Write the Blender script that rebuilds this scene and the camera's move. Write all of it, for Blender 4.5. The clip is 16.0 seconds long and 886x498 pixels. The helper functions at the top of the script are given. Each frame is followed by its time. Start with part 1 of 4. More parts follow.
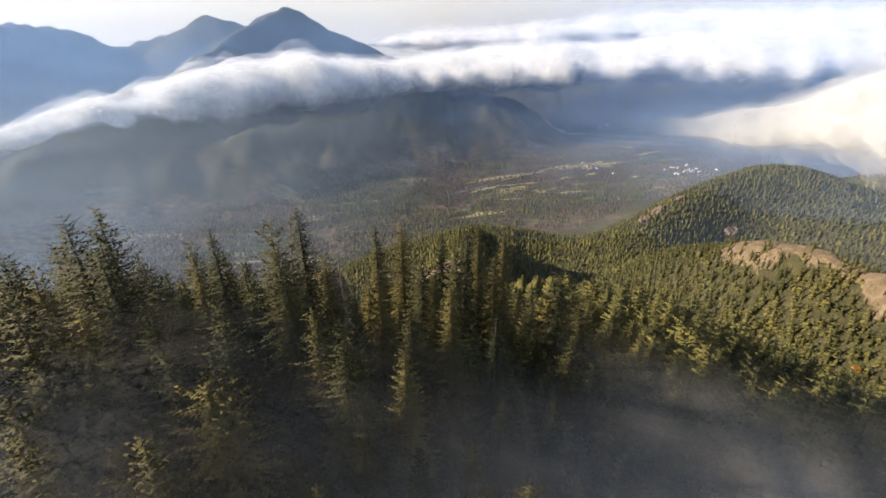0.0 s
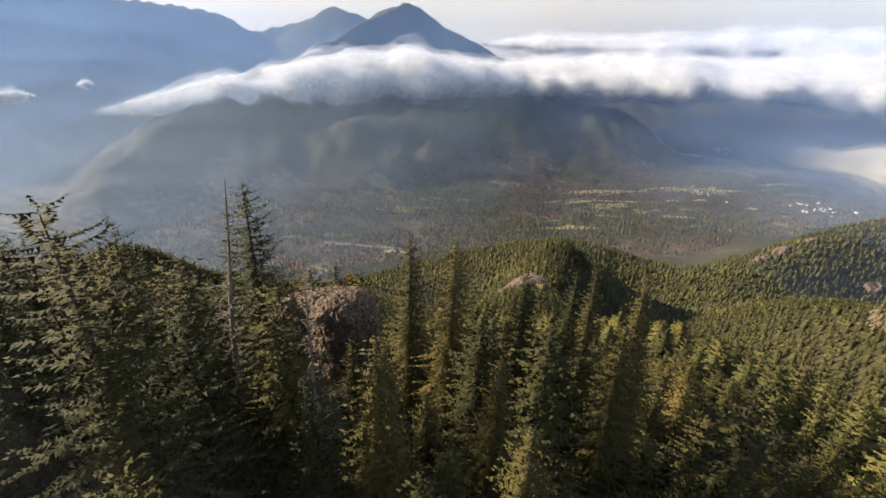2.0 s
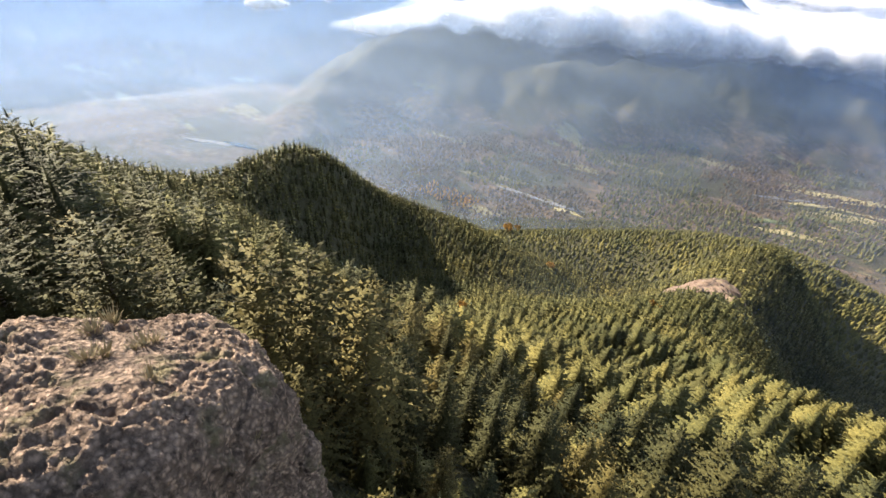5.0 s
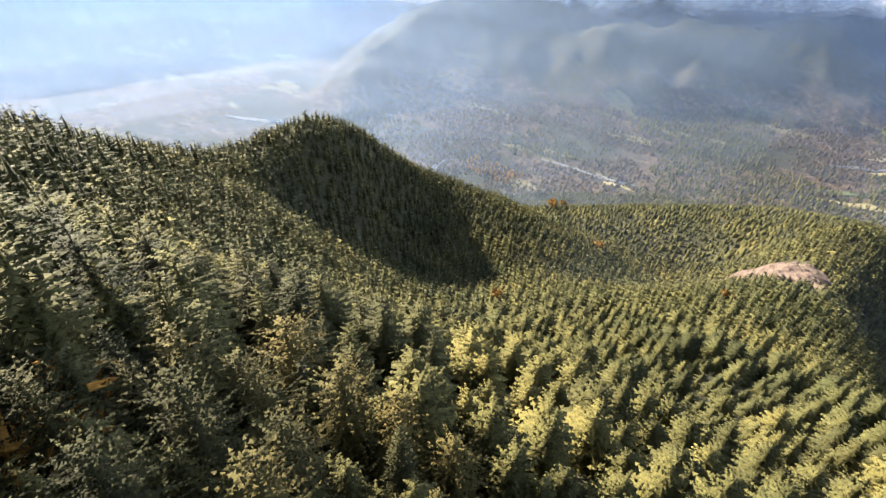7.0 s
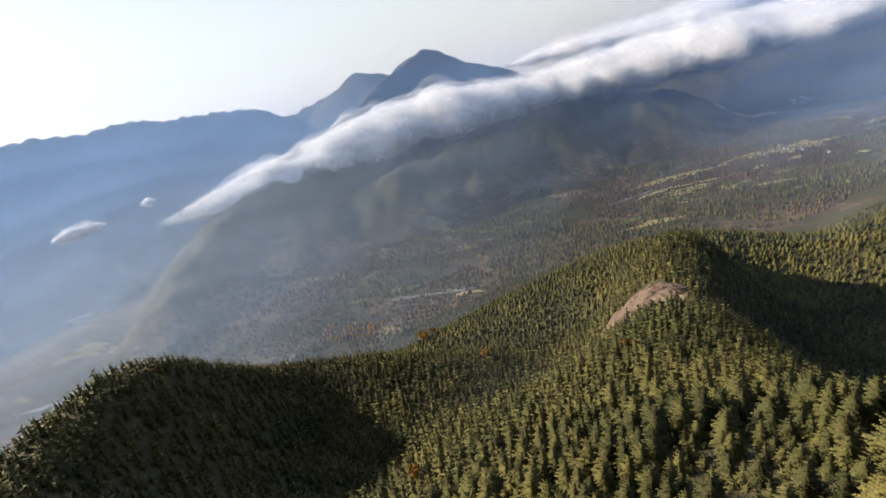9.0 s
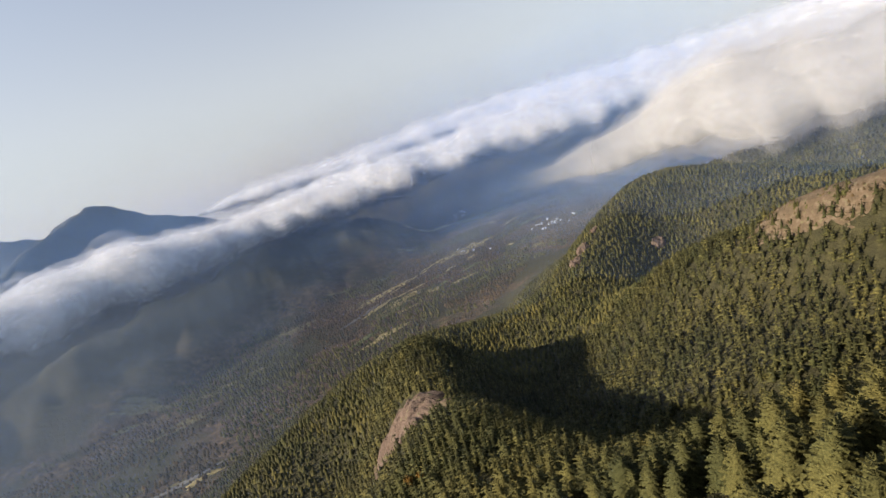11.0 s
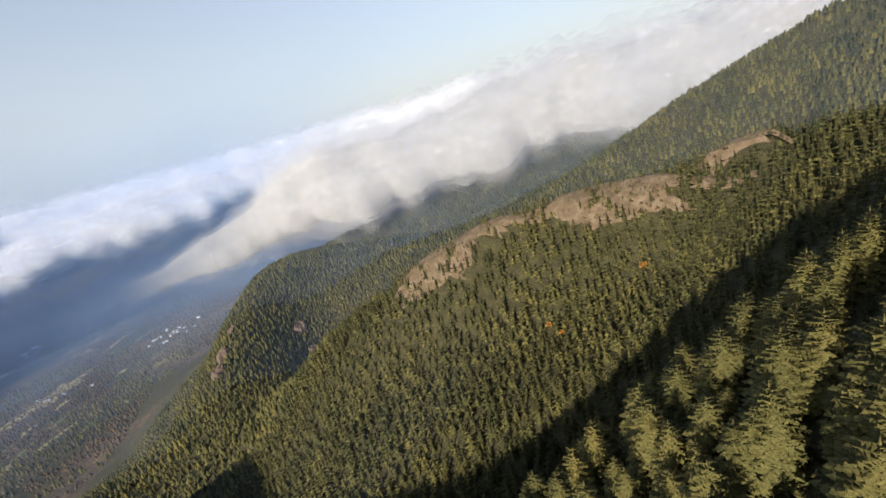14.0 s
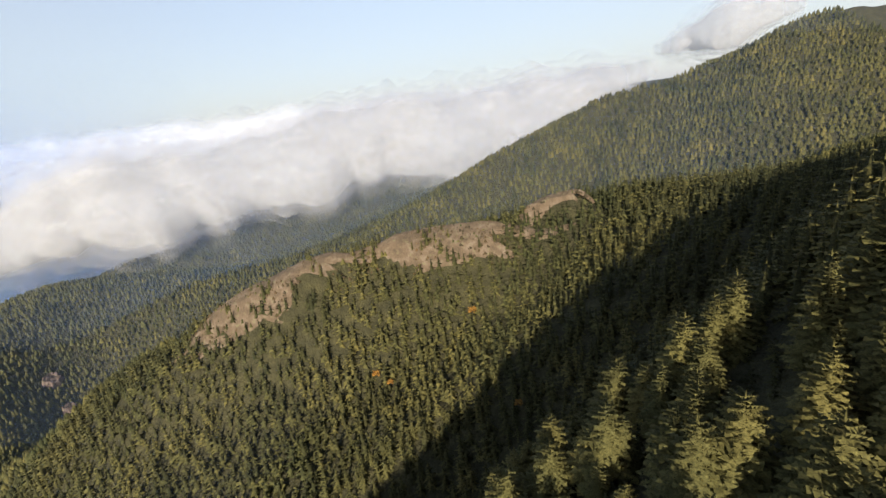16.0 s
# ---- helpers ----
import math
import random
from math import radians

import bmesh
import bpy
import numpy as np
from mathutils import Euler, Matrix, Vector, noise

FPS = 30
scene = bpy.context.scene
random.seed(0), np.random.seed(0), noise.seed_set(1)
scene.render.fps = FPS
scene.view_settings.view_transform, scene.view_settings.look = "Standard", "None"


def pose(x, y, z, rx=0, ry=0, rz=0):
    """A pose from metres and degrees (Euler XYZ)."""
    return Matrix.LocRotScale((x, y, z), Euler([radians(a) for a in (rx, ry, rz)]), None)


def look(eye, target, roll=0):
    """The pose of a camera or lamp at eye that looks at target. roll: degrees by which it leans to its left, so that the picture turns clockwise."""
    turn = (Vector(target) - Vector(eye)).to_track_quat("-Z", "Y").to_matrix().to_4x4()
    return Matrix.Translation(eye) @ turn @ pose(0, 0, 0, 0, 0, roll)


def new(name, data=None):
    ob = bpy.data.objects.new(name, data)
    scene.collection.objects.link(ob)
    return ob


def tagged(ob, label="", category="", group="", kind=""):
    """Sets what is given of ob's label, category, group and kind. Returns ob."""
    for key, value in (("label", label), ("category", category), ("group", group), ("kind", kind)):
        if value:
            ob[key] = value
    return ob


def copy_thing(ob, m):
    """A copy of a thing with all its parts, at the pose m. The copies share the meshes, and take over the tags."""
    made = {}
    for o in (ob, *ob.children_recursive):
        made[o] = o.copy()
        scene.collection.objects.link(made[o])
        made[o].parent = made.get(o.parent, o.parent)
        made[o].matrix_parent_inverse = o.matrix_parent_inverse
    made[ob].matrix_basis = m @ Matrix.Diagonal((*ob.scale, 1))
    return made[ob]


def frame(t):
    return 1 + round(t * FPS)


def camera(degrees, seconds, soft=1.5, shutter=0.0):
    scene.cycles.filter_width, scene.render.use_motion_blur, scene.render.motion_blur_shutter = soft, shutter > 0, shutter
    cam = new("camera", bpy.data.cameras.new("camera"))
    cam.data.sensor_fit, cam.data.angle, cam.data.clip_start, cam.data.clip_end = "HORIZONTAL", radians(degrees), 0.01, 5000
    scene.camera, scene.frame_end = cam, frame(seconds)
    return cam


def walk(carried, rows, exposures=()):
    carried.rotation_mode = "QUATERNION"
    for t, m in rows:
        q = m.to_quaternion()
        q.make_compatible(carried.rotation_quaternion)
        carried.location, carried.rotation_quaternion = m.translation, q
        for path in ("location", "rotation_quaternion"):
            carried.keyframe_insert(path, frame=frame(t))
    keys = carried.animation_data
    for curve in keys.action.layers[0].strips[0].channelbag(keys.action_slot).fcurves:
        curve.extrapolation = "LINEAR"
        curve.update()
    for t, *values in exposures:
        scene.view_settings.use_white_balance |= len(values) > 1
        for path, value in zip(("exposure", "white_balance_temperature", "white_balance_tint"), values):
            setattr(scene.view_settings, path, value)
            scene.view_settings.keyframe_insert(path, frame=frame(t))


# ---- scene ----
# Valley floor at z = 0; the drone starts 760 m above it and looks along +y.
cam = camera(86.54, 16.0)
PATH = [
    (0, (0.00, -0.00, 760.00), (0.36, 89.88, 716.16), -1.09),
    (0.5, (0.31, 7.58, 757.30), (-4.46, 97.33, 713.45), 0.01),
    (1, (0.35, 15.12, 754.45), (-9.09, 104.52, 710.66), 0.83),
    (1.5, (0.12, 22.66, 751.58), (-13.86, 111.52, 707.88), 1.55),
    (2, (-0.42, 30.29, 748.77), (-17.61, 118.61, 705.14), 2.24),
    (2.5, (-1.28, 37.97, 746.11), (-20.14, 125.96, 702.52), 1.82),
    (3, (-2.35, 45.88, 743.54), (-21.53, 133.71, 699.74), 0.49),
    (3.5, (-3.52, 54.20, 740.68), (-23.06, 141.30, 695.60), 0.19),
    (4, (-5.08, 62.12, 737.73), (-28.76, 146.65, 689.83), 1.61),
    (4.5, (-6.38, 68.97, 734.60), (-41.78, 147.09, 683.19), 3.49),
    (4.7, (-7.00, 71.55, 733.10), (-47.61, 146.18, 680.35), 4.44),
    (5.2, (-9.22, 79.56, 728.65), (-57.51, 146.60, 672.30), 6.47),
    (5.7, (-12.27, 88.82, 723.61), (-64.07, 150.32, 664.16), 7.54),
    (6.2, (-15.99, 98.40, 718.29), (-69.21, 156.84, 657.03), 7.13),
    (6.8, (-21.17, 109.19, 711.87), (-73.76, 168.72, 651.12), 4.03),
    (7, (-23.03, 112.27, 709.83), (-74.23, 174.11, 650.21), 2.17),
    (7.5, (-27.75, 119.90, 704.88), (-76.80, 187.68, 650.11), -2.95),
    (8, (-32.25, 127.89, 700.11), (-78.06, 202.56, 651.88), -6.93),
    (8.5, (-36.45, 136.86, 695.59), (-76.22, 218.87, 654.43), -10.37),
    (9, (-39.65, 146.09, 691.02), (-70.34, 234.59, 656.03), -14.11),
    (9.5, (-42.23, 155.50, 687.16), (-59.29, 249.22, 656.73), -16.74),
    (10, (-43.88, 164.66, 684.21), (-43.50, 260.54, 655.78), -17.48),
    (10.2, (-44.24, 168.33, 683.21), (-36.37, 264.20, 655.88), -17.11),
    (10.7, (-44.85, 178.36, 681.73), (-22.61, 272.58, 656.66), -16.80),
    (11.2, (-44.81, 188.85, 681.07), (-10.78, 279.84, 657.37), -17.06),
    (11.7, (-43.98, 199.07, 680.78), (1.23, 285.13, 657.31), -17.53),
    (12.3, (-41.74, 210.09, 680.40), (15.79, 287.98, 655.43), -17.91),
    (12.5, (-40.63, 213.18, 680.11), (19.97, 288.36, 654.12), -17.85),
    (13, (-37.01, 219.39, 678.86), (32.49, 285.64, 650.90), -17.51),
    (13.5, (-32.49, 225.18, 677.38), (46.39, 279.83, 649.25), -17.05),
    (14, (-27.13, 230.32, 676.11), (58.85, 272.79, 647.78), -16.57),
    (14.5, (-21.33, 234.40, 674.88), (69.19, 265.85, 646.28), -15.85),
    (15, (-15.49, 237.81, 673.85), (77.79, 259.94, 645.42), -14.26),
    (15.5, (-9.50, 240.50, 672.88), (85.28, 254.12, 644.06), -11.29),
    (16, (-3.36, 242.72, 671.73), (92.29, 248.14, 643.08), -7.40),
]
EXPOSURES = [(0, 1.35, 7250, 11), (1, 1.25, 7300, 11), (2.5, 1.3, 7300, 11), (3.5, 1.5, 7200, 10), (4.5, 2.0, 7100, 10), (7, 2.35, 6650, 10), (7.5, 2.2, 6700, 10), (8.5, 1.5, 6900, 10), (9.5, 0.92, 7150, 13), (10.2, 0.85, 7150, 13), (12.5, 0.85, 6650, 10), (16, 0.9, 6650, 10)]
walk(cam, [(t, look(eye, target, roll)) for t, eye, target, roll in PATH], EXPOSURES)
SUN_AZ, SUN_EL = -86.0, 22.5  # degrees from +y (negative: towards -x) and above the horizon

world = bpy.data.worlds.new("world")
scene.world = world
scene.cycles.transparent_max_bounces = 64
world.use_nodes = True
wn = world.node_tree.nodes
sky = wn.new("ShaderNodeTexSky")
sky.sky_type, sky.sun_disc = "NISHITA", False
sky.sun_elevation, sky.sun_rotation = radians(SUN_EL), radians(SUN_AZ)
sky.altitude, sky.air_density, sky.dust_density, sky.ozone_density = 800, 1.0, 1.0, 1.0
veil = wn.new("ShaderNodeMix")  # thin high cloud whitens the sky
veil.data_type = "RGBA"
aloft = wn.new("ShaderNodeTexCoord")
height_ = wn.new("ShaderNodeSeparateXYZ")
thin = wn.new("ShaderNodeMapRange")  # it thins towards the zenith
for key, number in (("From Min", 0.0), ("From Max", 0.6), ("To Min", 0.88), ("To Max", 0.1)):
    thin.inputs[key].default_value = number
world.node_tree.links.new(aloft.outputs["Generated"], height_.inputs[0])
world.node_tree.links.new(height_.outputs["Z"], thin.inputs["Value"])
world.node_tree.links.new(thin.outputs["Result"], veil.inputs[0])
veil.inputs[7].default_value = (2.8, 2.82, 2.92, 1)
world.node_tree.links.new(sky.outputs["Color"], veil.inputs[6])
world.node_tree.links.new(veil.outputs[2], wn["Background"].inputs["Color"])
wn["Background"].inputs["Strength"].default_value = 0.12

sun_way = Vector((math.sin(radians(SUN_AZ)) * math.cos(radians(SUN_EL)), math.cos(radians(SUN_AZ)) * math.cos(radians(SUN_EL)), math.sin(radians(SUN_EL))))
sun_data = bpy.data.lights.new("sun", "SUN")
sun_data.energy, sun_data.angle, sun_data.color = 5.0, radians(0.5), (1.0, 0.92, 0.8)
sun = new("sun", sun_data)
sun.matrix_world = look(sun_way * 3000, (0, 0, 0))

# ---------------------------------------------------------------- materials


def material(name):
    m = bpy.data.materials.new(name)
    m.use_nodes = True
    m.node_tree.nodes.clear()
    return m, m.node_tree.nodes, m.node_tree.links


def node(nodes, kind, **values):
    n = nodes.new(kind)
    for key, value in values.items():
        if key in n.inputs:
            n.inputs[key].default_value = value
    return n


def ramp(nodes, links, source, stops):
    """A colour ramp over a value socket; stops are (position, colour)."""
    r = nodes.new("ShaderNodeValToRGB")
    els = r.color_ramp.elements
    while len(els) < len(stops):
        els.new(0.5)
    for e, (p, c) in zip(els, stops):
        e.position, e.color = p, (*c, 1.0) if len(c) == 3 else c
    links.new(source, r.inputs["Fac"])
    return r.outputs["Color"]


def grain(nodes, links, scale, detail=5.0, rough=0.6, stretch=(1, 1, 1)):
    """Noise over world positions; scale is in metres per blotch."""
    geo = nodes.new("ShaderNodeNewGeometry")
    mp = nodes.new("ShaderNodeMapping")
    mp.inputs["Scale"].default_value = [s / scale for s in stretch]
    links.new(geo.outputs["Position"], mp.inputs["Vector"])
    n = node(nodes, "ShaderNodeTexNoise", Scale=1.0, Detail=detail, Roughness=rough)
    links.new(mp.outputs["Vector"], n.inputs["Vector"])
    return n.outputs["Fac"]


def blend(nodes, links, fac, a, b, kind="MIX"):
    m = nodes.new("ShaderNodeMix")
    m.data_type, m.blend_type = "RGBA", kind
    for socket, v in ((m.inputs[0], fac), (m.inputs[6], a), (m.inputs[7], b)):
        if hasattr(v, "links"):
            links.new(v, socket)
        elif isinstance(v, tuple):
            socket.default_value = (*v, 1.0)
        else:
            socket.default_value = v
    return m.outputs[2]


def value(nodes, links, op, a, b=0.0, clamp=False):
    m = nodes.new("ShaderNodeMath")
    m.operation, m.use_clamp = op, clamp
    for socket, v in ((m.inputs[0], a), (m.inputs[1], b)):
        if hasattr(v, "links"):
            links.new(v, socket)
        else:
            socket.default_value = v
    return m.outputs[0]


def finish(nodes, links, colour, rough=0.85, bump=None, depth=0.1, leaf=0.0, spec=0.2):
    """Principled surface, with some light let through where leaf is over 0."""
    p = node(nodes, "ShaderNodeBsdfPrincipled", Roughness=rough)
    p.inputs["Specular IOR Level"].default_value = spec
    if hasattr(colour, "links"):
        links.new(colour, p.inputs["Base Color"])
    else:
        p.inputs["Base Color"].default_value = (*colour, 1)
    if bump is not None:
        b = node(nodes, "ShaderNodeBump", Strength=1.0, Distance=depth)
        links.new(bump, b.inputs["Height"])
        links.new(b.outputs["Normal"], p.inputs["Normal"])
    out = nodes.new("ShaderNodeOutputMaterial")
    shader = p.outputs["BSDF"]
    if leaf:
        t = nodes.new("ShaderNodeBsdfTranslucent")
        if hasattr(colour, "links"):
            links.new(colour, t.inputs["Color"])
        else:
            t.inputs["Color"].default_value = (*colour, 1)
        mix = node(nodes, "ShaderNodeMixShader", Fac=leaf)
        links.new(shader, mix.inputs[1])
        links.new(t.outputs["BSDF"], mix.inputs[2])
        shader = mix.outputs["Shader"]
    links.new(shader, out.inputs["Surface"])


def foliage(name, stops, own=False, patch=60.0, tint=False):
    """Needles or leaves: a tint for each tree or bough, patches over the hillside, fine mottling."""
    m, n, l = material(name)
    if own:
        pick = n.new("ShaderNodeObjectInfo").outputs["Random"]
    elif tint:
        # each tree's tint, lowered at crown cores to paint shade
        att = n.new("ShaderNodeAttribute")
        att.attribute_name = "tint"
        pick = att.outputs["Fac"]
    else:
        pick = n.new("ShaderNodeNewGeometry").outputs["Random Per Island"]
    c = ramp(n, l, pick, stops)
    wide = ramp(n, l, grain(n, l, patch, 3.0), [(0.3, (0.62, 0.7, 0.66)), (0.7, (1.25, 1.15, 0.9))])
    c = blend(n, l, 1.0, c, wide, "MULTIPLY")
    fine = ramp(n, l, grain(n, l, 0.35, 4.0, 0.75), [(0.32, (0.5, 0.52, 0.5)), (0.5, (0.95, 0.95, 0.95)), (0.68, (1.5, 1.46, 1.3))])
    c = blend(n, l, 1.0, c, fine, "MULTIPLY")
    finish(n, l, c, 0.85, leaf=0.08, spec=0.1)
    return m


GREENS = [(0.0, (0.033, 0.034, 0.018)), (0.4, (0.078, 0.074, 0.031)), (0.75, (0.12, 0.106, 0.041)), (1.0, (0.15, 0.125, 0.045))]
DARKS = [(0.0, (0.018, 0.021, 0.011)), (0.6, (0.034, 0.034, 0.016)), (1.0, (0.06, 0.052, 0.022))]
OLIVES = [(0.0, (0.032, 0.032, 0.015)), (0.5, (0.056, 0.05, 0.021)), (1.0, (0.092, 0.074, 0.029))]
M_TREE = foliage("fir_needles", GREENS, tint=True)
M_NEAR = foliage("fir_boughs", DARKS, own=True, patch=25.0)
M_OLIVE = foliage("olive_needles", OLIVES, own=True, patch=25.0)
M_GOLD = foliage("autumn_leaves", [(0.0, (0.17, 0.09, 0.03)), (0.5, (0.25, 0.125, 0.033)), (1.0, (0.34, 0.19, 0.05))])
M_RUST = foliage("rust_leaves", [(0.0, (0.05, 0.042, 0.03)), (0.5, (0.085, 0.06, 0.037)), (1.0, (0.15, 0.092, 0.045))], tint=True)


def bark():
    m, n, l = material("bark")
    g = grain(n, l, 0.35, 5, 0.65, (1, 1, 0.15))
    finish(n, l, ramp(n, l, g, [(0.3, (0.045, 0.036, 0.029)), (0.7, (0.12, 0.1, 0.085))]), 0.95, g, 0.05)
    return m


def dead_wood():
    m, n, l = material("dead_wood")
    g = grain(n, l, 0.3, 5, 0.65, (1, 1, 0.2))
    finish(n, l, ramp(n, l, g, [(0.3, (0.09, 0.075, 0.06)), (0.7, (0.22, 0.185, 0.155))]), 0.9, g, 0.03)
    return m


def rock_stone(name, a, b, c, size):
    m, n, l = material(name)
    big = grain(n, l, size, 6, 0.65)
    col = ramp(n, l, big, [(0.25, a), (0.5, b), (0.75, c)])
    small = grain(n, l, size * 0.09, 6, 0.7)
    col = blend(n, l, 1.0, col, ramp(n, l, small, [(0.25, (0.45, 0.44, 0.43)), (0.7, (1.25, 1.25, 1.25))]), "MULTIPLY")
    moss = ramp(n, l, grain(n, l, size * 0.5, 4, 0.6), [(0.58, (0, 0, 0)), (0.68, (1, 1, 1))])
    col = blend(n, l, moss, col, (0.13, 0.115, 0.06))
    finish(n, l, col, 0.95, small, size * 0.05)
    return m


M_BARK, M_DEAD = bark(), dead_wood()


def conglomerate():
    """Pinkish-grey rock full of pebbles, with dark seams, random mottling and dry moss."""
    m, n, l = material("conglomerate_rock")
    geo = n.new("ShaderNodeNewGeometry")
    v = node(n, "ShaderNodeTexVoronoi", Scale=4.2)
    l.new(geo.outputs["Position"], v.inputs["Vector"])
    v2 = node(n, "ShaderNodeTexVoronoi", Scale=1.1)
    l.new(geo.outputs["Position"], v2.inputs["Vector"])
    col = ramp(n, l, grain(n, l, 3.5, 6, 0.65), [(0.25, (0.15, 0.106, 0.078)), (0.5, (0.25, 0.18, 0.136)), (0.75, (0.35, 0.262, 0.2))])
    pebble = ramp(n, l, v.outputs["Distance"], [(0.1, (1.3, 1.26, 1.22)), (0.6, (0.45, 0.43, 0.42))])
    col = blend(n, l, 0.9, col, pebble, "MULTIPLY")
    # half-metre mottling, darker and lighter at random
    mottle = ramp(n, l, grain(n, l, 0.45, 6, 0.75), [(0.36, (0.4, 0.38, 0.37)), (0.5, (1, 1, 1)), (0.66, (1.3, 1.28, 1.25))])
    col = blend(n, l, 1.0, col, mottle, "MULTIPLY")
    moss = ramp(n, l, grain(n, l, 2.2, 4, 0.6), [(0.55, (0, 0, 0)), (0.66, (1, 1, 1))])
    col = blend(n, l, moss, col, (0.12, 0.1, 0.055))
    h = value(n, l, "MULTIPLY_ADD", v.outputs["Distance"], -0.5)
    l.new(value(n, l, "MULTIPLY_ADD", v2.outputs["Distance"], -0.25), h.node.inputs[2])
    finish(n, l, col, 0.95, value(n, l, "ADD", h, value(n, l, "MULTIPLY", grain(n, l, 0.5, 6, 0.7), 1.1)), 0.42)
    return m


M_ROCK = conglomerate()
M_FACE = rock_stone("bare_rock_face", (0.08, 0.056, 0.042), (0.13, 0.09, 0.067), (0.18, 0.13, 0.1), 18.0)
M_HEATH = rock_stone("dry_heath", (0.07, 0.054, 0.034), (0.12, 0.085, 0.053), (0.21, 0.165, 0.12), 6.0)


def forest_floor():
    """Ground: litter and brush near by; woods, brown broadleaf belts and clearings on the valley floor and the far slopes."""
    m, n, l = material("woodland_ground")
    geo = n.new("ShaderNodeNewGeometry")
    sep = n.new("ShaderNodeSeparateXYZ")
    l.new(geo.outputs["Position"], sep.inputs[0])
    wood = ramp(n, l, grain(n, l, 9, 6, 0.7), [(0.3, (0.025, 0.024, 0.012)), (0.55, (0.052, 0.047, 0.021)), (0.75, (0.085, 0.073, 0.03))])
    brown = ramp(n, l, grain(n, l, 22, 6, 0.75), [(0.32, (0.035, 0.03, 0.021)), (0.52, (0.09, 0.062, 0.037)), (0.7, (0.2, 0.118, 0.055))])
    belts = ramp(n, l, grain(n, l, 300, 7, 0.66, (0.6, 1.2, 1)), [(0.45, (0, 0, 0)), (0.53, (1, 1, 1))])
    low = value(n, l, "MULTIPLY_ADD", sep.outputs["Z"], -1 / 140.0)
    n_low = low.node
    n_low.inputs[2].default_value = 1.25
    n_low.use_clamp = True
    col = blend(n, l, value(n, l, "MULTIPLY", belts, low), wood, brown)
    meadow = ramp(n, l, grain(n, l, 230, 6, 0.62, (0.5, 1.5, 1)), [(0.6, (0, 0, 0)), (0.64, (1, 1, 1))])
    col = blend(n, l, value(n, l, "MULTIPLY", meadow, low), col, (0.15, 0.125, 0.055))
    screes = ramp(n, l, grain(n, l, 130, 6, 0.7, (1.5, 1, 0.25)), [(0.67, (0, 0, 0)), (0.72, (1, 1, 1))])
    col = blend(n, l, value(n, l, "MULTIPLY", screes, 0.6), col, (0.17, 0.14, 0.11))
    finish(n, l, col, 0.95, grain(n, l, 12, 6, 0.7), 6.0)
    return m


M_GROUND = forest_floor()


def plain(name, a, b, size, rough=0.9):
    m, n, l = material(name)
    g = grain(n, l, size, 5, 0.6)
    finish(n, l, ramp(n, l, g, [(0.3, a), (0.7, b)]), rough, g, size * 0.02)
    return m


M_FIELD = plain("stubble_field", (0.18, 0.14, 0.06), (0.38, 0.3, 0.125), 45)
M_GRASS = plain("green_pasture", (0.08, 0.095, 0.04), (0.16, 0.16, 0.065), 60)
M_GRAVEL = plain("river_gravel", (0.11, 0.1, 0.085), (0.2, 0.18, 0.15), 30)
M_WALL = plain("pale_house_walls", (0.4, 0.39, 0.38), (0.6, 0.59, 0.57), 4)
M_ROOF = plain("grey_roofing", (0.18, 0.18, 0.19), (0.4, 0.4, 0.4), 4)
M_DRY = plain("dry_grass", (0.16, 0.12, 0.06), (0.3, 0.24, 0.13), 0.6)
M_WATER, _n, _l = material("river_water")
finish(_n, _l, (0.03, 0.05, 0.06), 0.08, spec=0.5)


def vapour(name, size, low, high, most, colour=(0.9, 0.9, 0.92), top=None, haze=0.55):
    """Thin mist: lets most light by, and scatters the rest forwards and back. top: (z0, z1) over which it thins out upwards."""
    m, n, l = material(name)
    fac = ramp(n, l, grain(n, l, size, 6, 0.62), [(low, (0, 0, 0)), (high, (1, 1, 1))])
    fac = value(n, l, "MULTIPLY", fac, most)
    if top:
        geo = n.new("ShaderNodeNewGeometry")
        sep = n.new("ShaderNodeSeparateXYZ")
        l.new(geo.outputs["Position"], sep.inputs[0])
        mr = n.new("ShaderNodeMapRange")
        mr.interpolation_type = "SMOOTHSTEP"
        for k, v in zip(("From Min", "From Max", "To Min", "To Max"), (*top, 1.0, 0.0)):
            mr.inputs[k].default_value = v
        l.new(sep.outputs["Z"], mr.inputs["Value"])
        fac = value(n, l, "MULTIPLY", fac, mr.outputs["Result"])
    att = n.new("ShaderNodeAttribute")
    att.attribute_name = "thickness"
    fac = value(n, l, "MULTIPLY", fac, att.outputs["Fac"], True)
    d = node(n, "ShaderNodeBsdfDiffuse", Color=(*colour, 1))
    t = node(n, "ShaderNodeBsdfTranslucent", Color=(*colour, 1))
    s = node(n, "ShaderNodeMixShader", Fac=haze)
    l.new(d.outputs[0], s.inputs[1])
    l.new(t.outputs[0], s.inputs[2])
    clear = n.new("ShaderNodeBsdfTransparent")
    mix = n.new("ShaderNodeMixShader")
    l.new(fac, mix.inputs[0])
    l.new(clear.outputs[0], mix.inputs[1])
    l.new(s.outputs[0], mix.inputs[2])
    l.new(mix.outputs[0], n.new("ShaderNodeOutputMaterial").inputs["Surface"])
    return m


